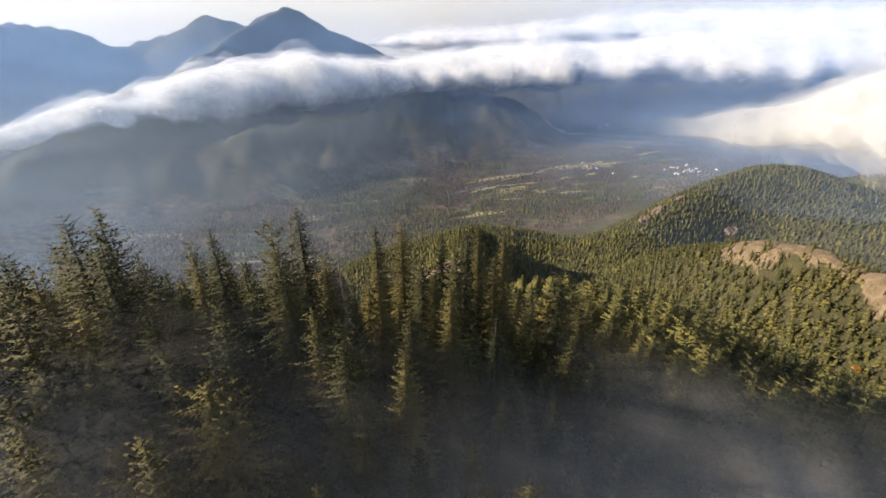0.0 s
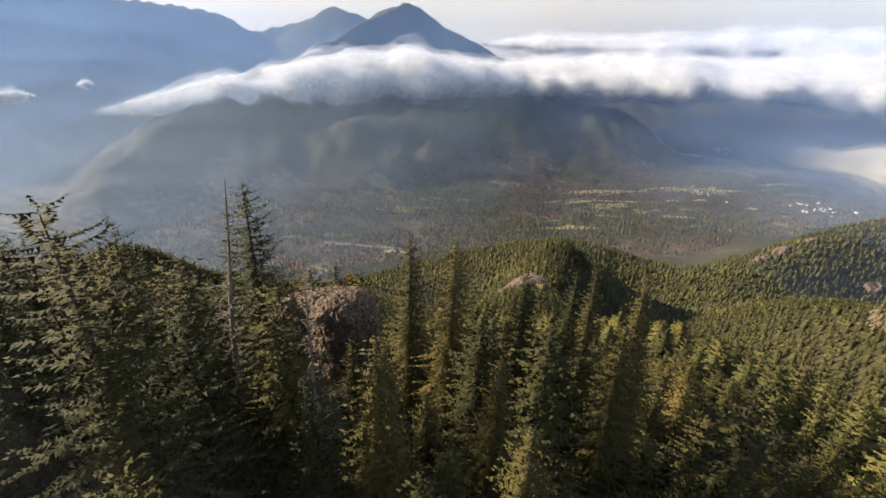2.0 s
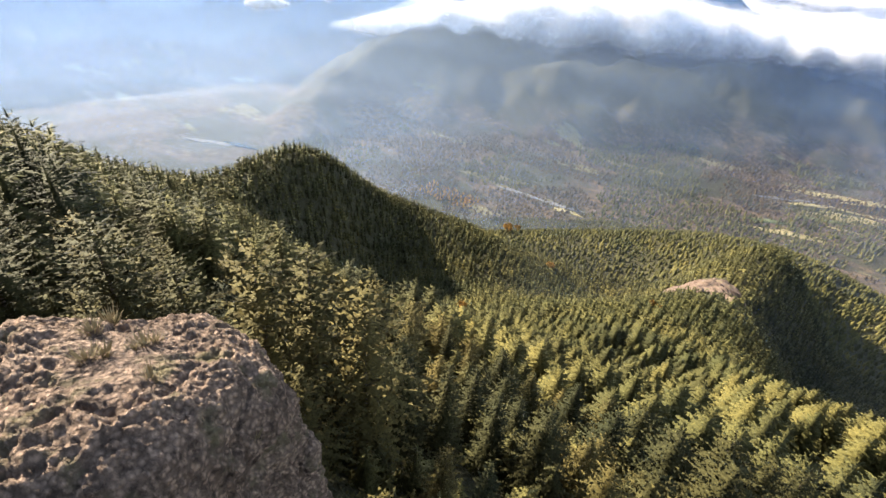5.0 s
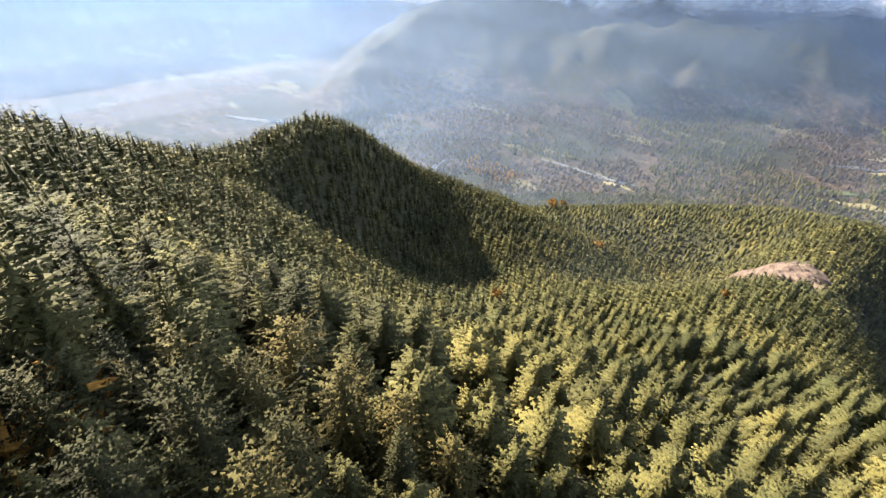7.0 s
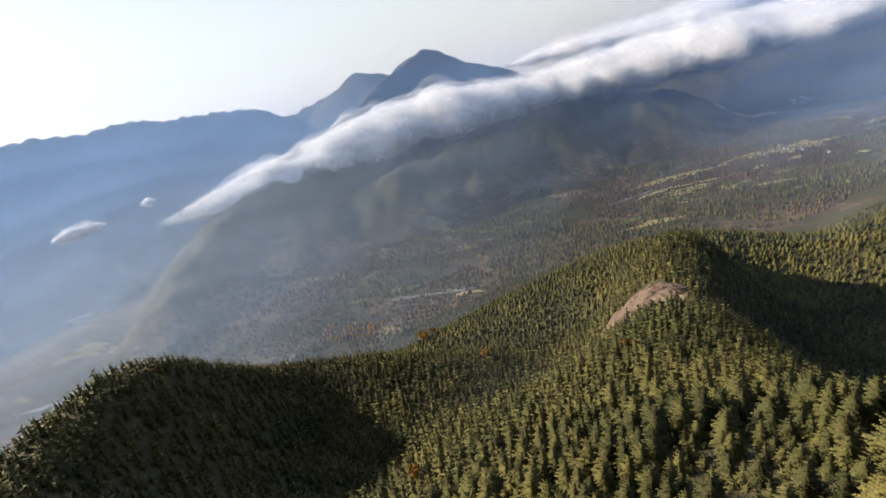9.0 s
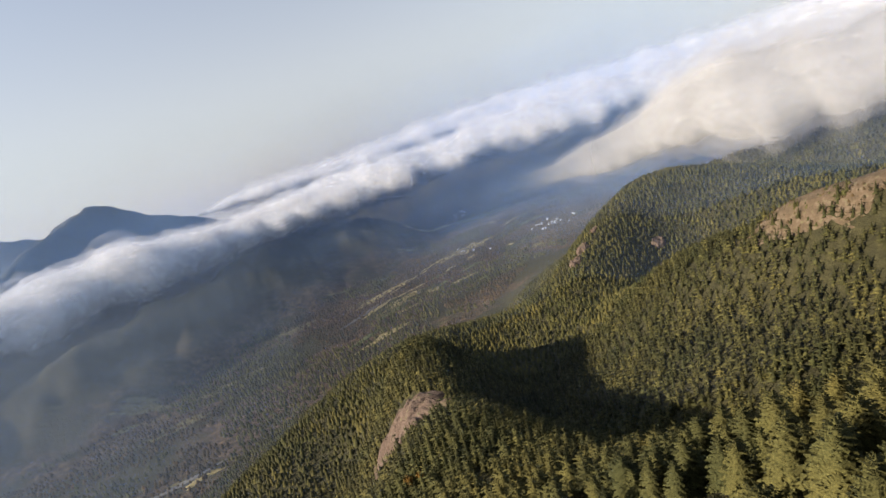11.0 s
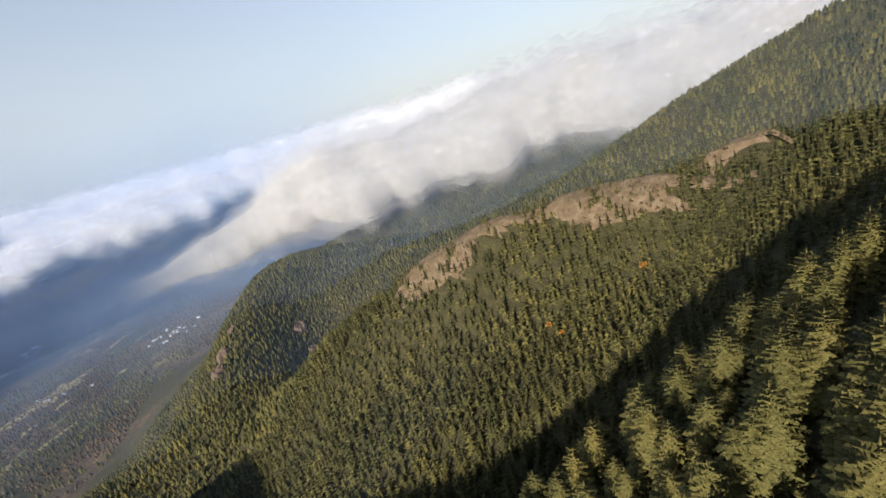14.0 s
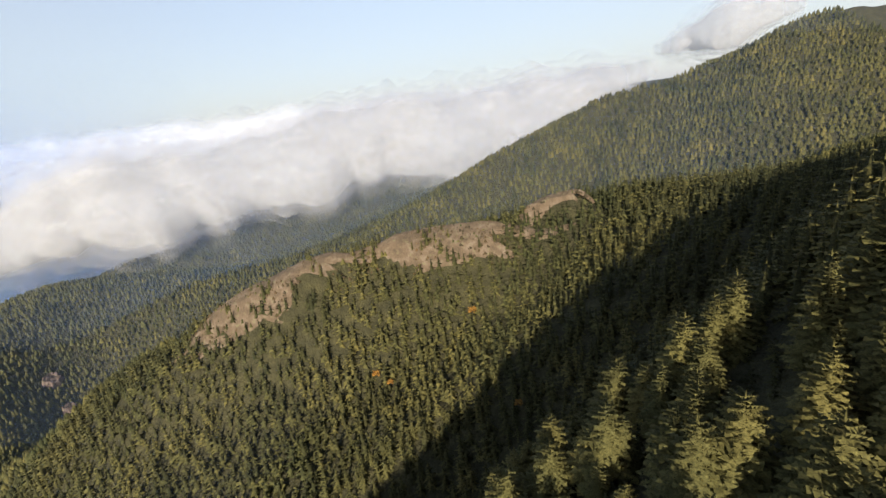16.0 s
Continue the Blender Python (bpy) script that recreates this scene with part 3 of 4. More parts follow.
    return np.array([tuple(p) for p in v]), np.array(f), np.array([tuple(p) for p in nv]), np.array(out)


def cone_shape(tiers, sides, seed):
    """A small far tree: stacked ragged skirts. Places, triangles, normals."""
    r = np.random.default_rng(seed)
    v, f, nv = [], [], []
    for k in range(tiers):
        z0, z1, reach = 0.95 * k / tiers, min(1.0, (k + 1.7) / tiers), (1 - 0.7 * k / tiers)
        n = len(v)
        for b in range(sides):
            a = (b + r.uniform(-0.3, 0.3)) * 6.283 / sides
            q = reach * r.uniform(0.6, 1.15)
            v.append((math.cos(a) * q, math.sin(a) * q, z0 + r.uniform(-0.05, 0.05)))
            nv.append((math.cos(a), math.sin(a), r.uniform(0.0, 0.6)))
        v.append((0, 0, z1))
        nv.append((0, 0, 1))
        f += [(n + b, n + (b + 1) % sides, n + sides) for b in range(sides)]
    return np.array(v), np.array(f), np.array(nv)


def open_ground(x, y):
    """How far a place is bare of trees: over 0 on rock faces, heath and the valley floor."""
    ragged = 0.6 * rough_noise(x, y, 24, 4, 21) + 0.5 * (lattice(np.floor(np.asarray(x) * 1.7), np.floor(np.asarray(y) * 1.7), 5) - 0.5)
    bare = np.full(np.shape(x), -1.0)
    for e in BARE:
        bare = np.maximum(bare, 1 - ellipse(x, y, *e) + ragged)
    return np.maximum(bare, 1 - ellipse(x, y, ROCK[0], ROCK[1], 12.5, 9, ROCK[4]))


FACE = (-6, 548, 33, 58, 32)  # the bare rock face of the knoll
HILL_ROCKS = [(463, 929, 16, 12, 0), (425, 905, 14, 10, 0), (520, 960, 10, 8, 0), (600, 880, 18, 9, 20), (560, 830, 14, 8, 10)]
BARE = HEATH + [FACE] + HILL_ROCKS
ROCK = (-24.8, 79.8, 6.3, 5.2, -15)  # the outcrop below the crest


def scatter(x0, x1, y0, y1, step, seed):
    """Places in a jittered grid."""
    r = np.random.default_rng(seed)
    x, y = np.meshgrid(np.arange(x0, x1, step), np.arange(y0, y1, step), indexing="ij")
    x = x + r.uniform(-0.48, 0.48, x.shape) * step
    y = y + r.uniform(-0.48, 0.48, y.shape) * step
    return x.ravel(), y.ravel()


def from_path(x, y):
    """Distance in plan from the line along the spur that the woods are densest round."""
    line = [(0, 0), (-5, 70), (-25, 115), (-44, 170), (-42, 210), (-5, 242)]
    d = np.full(np.shape(x), 1e9)
    for (ax, ay), (bx, by) in zip(line, line[1:]):
        t = np.clip(((x - ax) * (bx - ax) + (y - ay) * (by - ay)) / ((bx - ax) ** 2 + (by - ay) ** 2), 0, 1)
        d = np.minimum(d, np.hypot(x - ax - t * (bx - ax), y - ay - t * (by - ay)))
    return d


def plant(name, x, y, shapes, tall, slim, material_, seed, label, category="forest", sink=1.0, pale=0.0):
    """One mesh of many trees. tall: (least, most) height, slim: crown radius over height."""
    r = np.random.default_rng(seed)
    z = ground_height(x, y) - sink
    pick = r.integers(0, len(shapes), len(x))
    big = rough_noise(x, y, 45, 3, seed)
    H = tall[0] + (tall[1] - tall[0]) * np.clip(r.beta(2.2, 2.0, len(x)) + 0.22 * big, 0, 1.2)
    R = H * slim * r.uniform(0.8, 1.25, len(x))
    turn, lx, ly = r.uniform(0, 6.28, len(x)), r.normal(0, 0.02, len(x)), r.normal(0, 0.02, len(x))
    hue = np.clip(0.14 + pale + 0.62 * r.beta(1.8, 2.4, len(x)) + 0.16 * rough_noise(x, y, 30, 3, seed + 1), 0, 0.9)
    vs, fs, ns, tints, n = [], [], [], [], 0
    for k, shape in enumerate(shapes):
        v, f, nv = shape[:3]
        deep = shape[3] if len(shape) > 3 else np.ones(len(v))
        i = np.nonzero(pick == k)[0]
        c, s = np.cos(turn[i])[:, None], np.sin(turn[i])[:, None]
        px = (v[None, :, 0] * c - v[None, :, 1] * s) * R[i, None] + lx[i, None] * H[i, None] * v[None, :, 2] + x[i, None]
        py = (v[None, :, 0] * s + v[None, :, 1] * c) * R[i, None] + ly[i, None] * H[i, None] * v[None, :, 2] + y[i, None]
        pz = v[None, :, 2] * H[i, None] + z[i, None]
        vs.append(np.stack([px, py, pz], -1).reshape(-1, 3))
        qx, qy = nv[None, :, 0] * c - nv[None, :, 1] * s, nv[None, :, 0] * s + nv[None, :, 1] * c
        ns.append(np.stack([qx, qy, 0 * qx + nv[None, :, 2]], -1).reshape(-1, 3))
        # each tree's own tint times the factor that paints its core darker
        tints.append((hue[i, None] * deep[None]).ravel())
        fs.append((f[None] + (np.arange(len(i)) * len(v))[:, None, None]).reshape(-1, 3) + n)
        n += len(i) * len(v)
    me = mesh_of(name, np.concatenate(vs), np.concatenate(fs), material_)
    ns = np.concatenate(ns)
    soft_normals(me, ns / np.linalg.norm(ns, axis=1)[:, None])
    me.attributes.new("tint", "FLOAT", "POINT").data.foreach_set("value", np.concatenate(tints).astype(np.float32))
    ob = new(name, me)
    return tagged(ob, label, category, kind="stuff")


def in_near(x, y):
    """The stretch of crest whose trees stand as things of their own."""
    return (x > -60) & (x < 40) & (y > 14) & (y < 132)


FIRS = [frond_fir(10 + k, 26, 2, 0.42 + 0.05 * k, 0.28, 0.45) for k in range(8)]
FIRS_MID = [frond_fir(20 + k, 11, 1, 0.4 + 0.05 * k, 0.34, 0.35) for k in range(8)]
FIRS_FAR = [cone_shape(2, 5, 40 + k) for k in range(6)]
SHRUBS = [frond_fir(30 + k, 16, 2, 0.35, 0.5, 0.45, 0.2, 1.2, False, 0.02) for k in range(4)]

x, y = scatter(-330, 420, -60, 470, 5.8, 1)
d = from_path(x, y)
clear = ~in_near(x, y) & (open_ground(x, y) < 0) & ~((x < -110) & (y < 70)) & ~(y < 5)
lite = (d < 92) & clear
CLOSE_X, CLOSE_Y, CLOSE_D = x[lite], y[lite], d[lite]
keep = (d >= 92) & (d < 215) & clear
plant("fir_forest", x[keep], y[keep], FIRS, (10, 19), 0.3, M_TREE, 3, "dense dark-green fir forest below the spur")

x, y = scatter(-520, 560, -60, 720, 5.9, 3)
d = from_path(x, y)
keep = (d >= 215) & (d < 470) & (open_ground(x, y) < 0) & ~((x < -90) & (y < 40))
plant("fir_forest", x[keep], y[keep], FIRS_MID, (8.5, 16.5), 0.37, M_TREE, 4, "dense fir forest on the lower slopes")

x, y = scatter(-330, 420, -90, 70, 7.0, 17)
keep = ((x < -110) | (y < 5)) & (from_path(x, y) < 215)
plant("fir_forest", x[keep], y[keep], FIRS_MID, (8, 15), 0.33, M_TREE, 18, "fir forest on the ridge behind the crest")

x, y = scatter(-900, 1500, -700, 1550, 8.2, 5)
d = from_path(x, y)
z = ground_height(x, y)
keep = (d >= 470) & (open_ground(x, y) < 0) & (z > 22) & ~((x < 250) & (y < 40)) & ~((y < 250) & (x < -420)) & ~((x > 600) & (y < -450))
plant("fir_forest", x[keep], y[keep], FIRS_FAR, (6, 11.5), 0.4, M_TREE, 6, "distant fir forest on hills and knolls", pale=-0.08)
x, y = scatter(1500, 2400, -400, 1700, 17, 12)
plant("fir_forest", x, y, FIRS_FAR, (12, 24), 0.5, M_TREE, 13, "far forest under the eastern cloud")

# broadleaf and mixed woods on the valley floor
BUSHES = [cone_shape(2, 6, 60 + k) for k in range(5)]
x, y = scatter(-1500, 2000, 800, 3000, 17, 8)
z = ground_height(x, y)
belt = rough_noise(x, y, 260, 4, 31)
keep = (z < 24) & (belt > 0.02)
plant("broadleaf_wood", x[keep], y[keep], BUSHES, (8, 15), 0.5, M_RUST, 9, "rust-brown autumn woods on the valley floor", "woodland")
keep = (z < 24) & (belt < -0.2)
plant("conifer_wood", x[keep], y[keep], BUSHES, (10, 20), 0.35, M_TREE, 10, "dark conifer woods on the valley floor", "woodland")


def part(name, me, parent, label=""):
    ob = new(name, me)
    ob.parent = parent
    if label:
        tagged(ob, label)
    return ob


# ---------------------------------------------------------------- trees of the crest


def tube(points, radii, sides=6):
    """A tapering limb along a line of places."""
    v, f = [], []
    for k, (p, r) in enumerate(zip(points, radii)):
        for b in range(sides):
            a = b * 6.28319 / sides
            v.append((p[0] + math.cos(a) * r, p[1] + math.sin(a) * r, p[2]))
        if k:
            n = (k - 1) * sides
            f += [(n + b, n + (b + 1) % sides, n + sides + (b + 1) % sides, n + sides + b) for b in range(sides)]
    return v, f


def join(pieces):
    """One set of places and faces out of several."""
    v, f, n = [], [], 0
    for pv, pf in pieces:
        v += list(pv)
        f += [tuple(i + n for i in q) for q in pf]
        n += len(pv)
    return v, f


def py_mesh(name, v, f, material_, smooth=False):
    me = bpy.data.meshes.new(name)
    me.from_pydata(v, [], f)
    me.materials.append(material_)
    if smooth:
        me.shade_smooth()
    me.update()
    return me


def bough(r, root, a, length, rise, dense=4):
    """A fir bough: a spine that dips and lifts at the tip, with long fingers of needles on both sides, as triangles."""
    v, f = [], []
    ca, sa = math.cos(a), math.sin(a)
    side = (-sa, ca)
    spine = []
    sag = r.uniform(0.15, 0.4)
    for k in range(dense + 1):
        s = k / dense
        z = root[2] + length * (rise * s - sag * s * (1 - 0.6 * s * s))
        bend = 0.05 * length * math.sin(3 * s + a * 7)
        spine.append((root[0] + ca * length * s - sa * bend, root[1] + sa * length * s + ca * bend, z))
    for k in range(dense):
        p, q = spine[k], spine[k + 1]
        s = (k + 0.6) / dense
        broad = min(length * 0.34 + 0.12, 0.62) * (1.04 - s) ** 0.6 * (0.35 + 0.65 * min(1.0, 2.2 * s))
        for sg in (-1, 1):
            if dense > 4 and r.random() < 0.08:
                continue
            w = broad * r.uniform(0.5, 1.25)
            fw = w * r.uniform(0.35, 1.0)
            n = len(v)
            tip = (p[0] + sg * side[0] * w + ca * fw, p[1] + sg * side[1] * w + sa * fw, p[2] - w * r.uniform(-0.05, 0.5))
            v += [p, q, tip]
            f.append((n, n + 2, n + 1))
    n = len(v)
    e, w = spine[-1], 0.06 + length * 0.3 / dense
    v += [(e[0] + side[0] * w, e[1] + side[1] * w, e[2]), (e[0] + ca * w * 2.4, e[1] + sa * w * 2.4, e[2] + w * 0.3), (e[0] - side[0] * w, e[1] - side[1] * w, e[2])]
    f.append((n, n + 1, n + 2))
    return v, f


def crown_mesh(v, f, material_, seed):
    """The boughs of one crown, lit as the round body that they make up."""
    r = np.random.default_rng(seed)
    P, F = np.array(v), np.array(f)
    m = np.stack([P[:, 0], P[:, 1], 0 * P[:, 0]], -1)
    m /= np.linalg.norm(m, axis=1)[:, None] + 0.25
    m = m * 0.9 + np.array([0, 0, 0.3]) + r.normal(0, 0.2, m.shape)
    g = np.cross(P[F[:, 1]] - P[F[:, 0]], P[F[:, 2]] - P[F[:, 0]])
    back = (g * m[F[:, 0]]).sum(1) < 0
    F[back] = F[back][:, ::-1]
    me = mesh_of("crown", P, F, material_)
    soft_normals(me, m / np.linalg.norm(m, axis=1)[:, None])
    return me


def fir_tree(seed, tall, radius, material_, whorls=24, shape=0.72, ragged=0.25, lean=0.0, bare=0.12, label="", fine=False):
    """A conifer at the origin: a tapered trunk with short dead stubs, and a crown of boughs in whorls."""
    r = random.Random(seed)
    top = new("fir_tree")
    line = [(lean * tall * s * s, 0.4 * lean * tall * s * s, tall * s) for s in (0, 0.12, 0.35, 0.6, 0.8, 0.985)]
    pieces = [tube(line, [tall * k for k in (0.015, 0.0115, 0.009, 0.0065, 0.0035, 0.0008)])]
    for _ in range(14):
        z, a = r.uniform(0.03, 0.4) * tall, r.uniform(0, 6.28)
        ln = r.uniform(0.6, 1.8)
        pieces.append(tube([(0, 0, z), (math.cos(a) * ln, math.sin(a) * ln, z - 0.1 * ln)], [0.04, 0.012], 4))
    part("trunk", py_mesh("trunk", *join(pieces), M_BARK, True), top)
    pieces = []
    if fine:
        whorls += 10
    for k in range(whorls):
        s = bare + (0.985 - bare) * (k / (whorls - 1)) ** 0.9
        reach = radius * ((1 - s) ** shape * (0.6 + 0.4 * min(1.0, s / 0.25)) + 0.03)
        per = 9 if s < 0.6 else 7 if s < 0.85 else 5
        turn = r.uniform(0, 6.28)
        for b in range(per):
            a = turn + (b + r.uniform(-0.35, 0.35)) * 6.283 / per
            ln = max(0.3, reach * r.uniform(1 - 1.7 * ragged, 1 + 0.7 * ragged))
            z = s * tall + r.uniform(-0.4, 0.4) * tall / whorls
            dense = max(3, min(26, int(ln / 0.2))) if fine else max(3, min(12, int(ln / 0.3)))
            pieces.append(bough(r, (lean * tall * s * s, 0.4 * lean * tall * s * s, z), a, ln, 0.75 * (s - 0.45) + r.uniform(-0.1, 0.1), dense))
    part("crown", crown_mesh(*join(pieces), material_, seed), top)
    return tagged(top, label, "tree", "trees on the crest")


def snag(seed, tall, label):
    """A dead tree: a bare grey trunk with broken limbs and twigs."""
    r = random.Random(seed)
    top = new("dead_tree")
    line = [(0.02 * tall * s * math.sin(5 * s + seed), 0.02 * tall * s, tall * s) for s in (0, 0.2, 0.4, 0.6, 0.8, 1.0)]
    part("trunk", py_mesh("trunk", *tube(line, [tall * k for k in (0.016, 0.013, 0.01, 0.007, 0.004, 0.001)]), M_DEAD, True), top)
    pieces = []
    for _ in range(70):
        s, a = r.uniform(0.35, 0.98), r.uniform(0, 6.28)
        ln = (1.1 - s) * tall * r.uniform(0.06, 0.2) + 0.3
        p = (0.02 * tall * s * math.sin(5 * s + seed), 0.02 * tall * s, s * tall)
        mid = (p[0] + math.cos(a) * ln * 0.55, p[1] + math.sin(a) * ln * 0.55, p[2] + ln * r.uniform(-0.1, 0.2))
        end = (p[0] + math.cos(a + 0.3) * ln, p[1] + math.sin(a + 0.3) * ln, p[2] + ln * r.uniform(-0.15, 0.35))
        pieces.append(tube([p, mid, end], [0.05, 0.03, 0.008], 4))
        for sg in (-1, 1):
            t = (mid[0] + math.cos(a + sg) * ln * 0.35, mid[1] + math.sin(a + sg) * ln * 0.35, mid[2] + r.uniform(-0.1, 0.25) * ln)
            pieces.append(tube([mid, t], [0.022, 0.006], 3))
    part("branchwork", py_mesh("branchwork", *join(pieces), M_DEAD), top)
    return tagged(top, label, "dead tree", "trees on the crest")


def leafy_tree(seed, tall, radius, material_, label, count=420):
    """A broadleaf or bushy tree: forked limbs and a crown of many leaf sprays with gaps."""
    r = random.Random(seed)
    top = new("broadleaf_tree")
    pieces = [tube([(0, 0, 0), (0.1, 0, tall * 0.4), (0.2, 0.1, tall * 0.8)], [0.22, 0.15, 0.04])]
    ends = []
    for _ in range(16):
        z, a = r.uniform(0.25, 0.75) * tall, r.uniform(0, 6.28)
        ln = radius * r.uniform(0.6, 1.0)
        e = (math.cos(a) * ln, math.sin(a) * ln, z + ln * r.uniform(0.2, 0.7))
        pieces.append(tube([(0.1, 0, z), (e[0] * 0.5, e[1] * 0.5, z + 0.25 * ln), e], [0.09, 0.06, 0.02], 4))
        ends.append(e)
    part("trunk", py_mesh("trunk", *join(pieces), M_BARK, True), top)
    v, f = [], []
    for _ in range(count):
        e = r.choice(ends)
        c = [e[k] + r.gauss(0, radius * 0.28) for k in range(3)]
        n, q = len(v), r.uniform(0.25, 0.6)
        for _k in range(4):
            v.append(tuple(c[k] + r.gauss(0, q) for k in range(3)))
        f += [(n, n + 1, n + 2), (n, n + 2, n + 3)]
    part("crown", py_mesh("crown", v, f, material_), top)
    return tagged(top, label, "tree", "trees on the crest")


odds = np.random.default_rng(90).random(len(CLOSE_X))
flank = (CLOSE_X > 5) & (CLOSE_X < 95) & (CLOSE_Y > 165) & (CLOSE_Y < 275) & (CLOSE_D > 25)
# the raised pale puts some of the sunlight into these firs' colour
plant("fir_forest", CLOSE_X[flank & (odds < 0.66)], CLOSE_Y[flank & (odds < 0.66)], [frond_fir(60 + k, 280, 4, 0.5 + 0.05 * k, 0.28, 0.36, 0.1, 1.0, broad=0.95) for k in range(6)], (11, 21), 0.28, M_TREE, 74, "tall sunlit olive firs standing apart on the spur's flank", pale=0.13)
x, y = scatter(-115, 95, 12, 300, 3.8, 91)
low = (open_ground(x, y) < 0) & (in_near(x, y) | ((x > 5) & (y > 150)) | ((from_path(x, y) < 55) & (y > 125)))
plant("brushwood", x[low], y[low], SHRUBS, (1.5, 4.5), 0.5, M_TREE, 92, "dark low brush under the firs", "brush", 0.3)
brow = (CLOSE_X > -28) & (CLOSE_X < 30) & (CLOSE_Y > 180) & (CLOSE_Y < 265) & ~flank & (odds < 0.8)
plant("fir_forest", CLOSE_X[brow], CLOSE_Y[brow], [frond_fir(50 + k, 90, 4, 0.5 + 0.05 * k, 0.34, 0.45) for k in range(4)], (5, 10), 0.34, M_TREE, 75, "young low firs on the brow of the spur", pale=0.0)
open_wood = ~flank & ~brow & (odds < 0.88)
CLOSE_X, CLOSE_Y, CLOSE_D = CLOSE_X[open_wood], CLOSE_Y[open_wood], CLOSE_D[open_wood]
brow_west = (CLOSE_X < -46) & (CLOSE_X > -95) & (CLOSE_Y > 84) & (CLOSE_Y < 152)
# the lowered pale puts the brow's shade into the needles' colour
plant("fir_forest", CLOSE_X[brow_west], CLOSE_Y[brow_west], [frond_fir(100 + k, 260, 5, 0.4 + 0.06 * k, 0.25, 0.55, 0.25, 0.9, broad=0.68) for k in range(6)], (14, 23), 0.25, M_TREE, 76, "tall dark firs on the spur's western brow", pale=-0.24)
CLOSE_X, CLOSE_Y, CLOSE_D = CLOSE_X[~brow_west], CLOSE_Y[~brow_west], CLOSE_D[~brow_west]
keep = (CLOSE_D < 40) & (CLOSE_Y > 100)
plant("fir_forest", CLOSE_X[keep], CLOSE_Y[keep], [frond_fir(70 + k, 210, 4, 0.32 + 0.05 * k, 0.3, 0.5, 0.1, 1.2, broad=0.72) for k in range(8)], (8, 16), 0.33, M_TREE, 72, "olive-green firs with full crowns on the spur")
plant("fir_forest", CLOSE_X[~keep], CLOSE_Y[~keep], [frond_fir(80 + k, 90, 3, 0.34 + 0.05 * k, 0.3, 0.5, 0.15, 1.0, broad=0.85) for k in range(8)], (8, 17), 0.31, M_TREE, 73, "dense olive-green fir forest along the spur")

PROTO = [
    fir_tree(1, 20, 3.4, M_NEAR, 30, 0.72, label="tall dark-green fir on the crest", fine=True),
    fir_tree(2, 20, 3.9, M_OLIVE, 28, 0.62, 0.3, label="olive-green fir with a full crown on the crest", fine=True),
    fir_tree(3, 20, 3.0, M_NEAR, 30, 0.85, 0.2, label="slender dark fir on the crest", fine=True),
    fir_tree(4, 20, 4.6, M_NEAR, 24, 0.55, 0.45, 0.03, label="broad ragged fir with long boughs on the crest", fine=True),
    fir_tree(5, 20, 4.2, M_OLIVE, 22, 0.55, 0.5, -0.02, 0.2, label="windblown olive fir with gaps between its boughs", fine=True),
    fir_tree(6, 20, 4.8, M_OLIVE, 26, 0.45, 0.38, label="young olive-green fir on the slope"),
    fir_tree(7, 20, 4.6, M_NEAR, 26, 0.5, 0.36, label="dark-green fir on the slope"),
    fir_tree(8, 20, 5.4, M_OLIVE, 26, 0.36, 0.42, label="bushy olive-green fir on the slope"),
]
TALL = {
    0: fir_tree(21, 34, 5.6, M_NEAR, 46, 0.72, label="very tall dark-green fir on the crest", fine=True),
    1: fir_tree(22, 34, 6.4, M_OLIVE, 44, 0.62, 0.3, label="very tall olive-green fir with a full crown", fine=True),
    2: fir_tree(23, 34, 5.0, M_NEAR, 46, 0.85, 0.2, label="very tall slender dark fir on the crest", fine=True),
    3: fir_tree(24, 34, 8.0, M_NEAR, 40, 0.6, 0.45, 0.02, label="very tall ragged fir with long drooping boughs", fine=True),
}
# places of the tops that stand out along the crest: x, y, z of the top, which kind
TOPS = [(-16, 42, 743, 3), (-23, 43, 742, 0), (-18, 55, 739.5, 1), (-10, 65, 733, 0), (-6, 64.5, 733, 1), (0, 65, 731, 0), (10, 68, 730, 0), (18, 62, 725, 5), (6, 44, 730, 2), (1, 47, 732, 1), (-9, 34, 736.5, 3),
        (2, 58, 730.5, 5), (-1, 54, 730, 1), (8, 63, 728, 1), (6, 69, 730, 2), (-14, 51, 735, 4), (-27, 36, 737, 3), (4, 66, 731, 2), (-3, 60, 729, 5), (-34, 91, 711.5, 7), (-30.5, 93, 712, 6), (-37, 87, 711, 5), (-39, 82, 710.5, 6), (-27, 95, 709, 7), (-40, 76, 711, 6)]
PLAIN_PATH = [(0, 0, 760), (0, 23, 751), (-1, 38, 746), (-3.5, 54, 741), (-6.4, 69, 734.6), (-9, 80, 728), (-16, 98, 718), (-22, 111, 710), (-28, 120, 704)]


def clear_of_path(x, y, top_z, wide=6, under=6):
    for (ax, ay, az), (bx, by, bz) in zip(PLAIN_PATH, PLAIN_PATH[1:]):
        t = max(0.0, min(1.0, ((x - ax) * (bx - ax) + (y - ay) * (by - ay)) / ((bx - ax) ** 2 + (by - ay) ** 2)))
        if math.hypot(x - ax - t * (bx - ax), y - ay - t * (by - ay)) < wide and top_z > az + (bz - az) * t - under:
            return False
    return True


r = random.Random(11)
used = set()


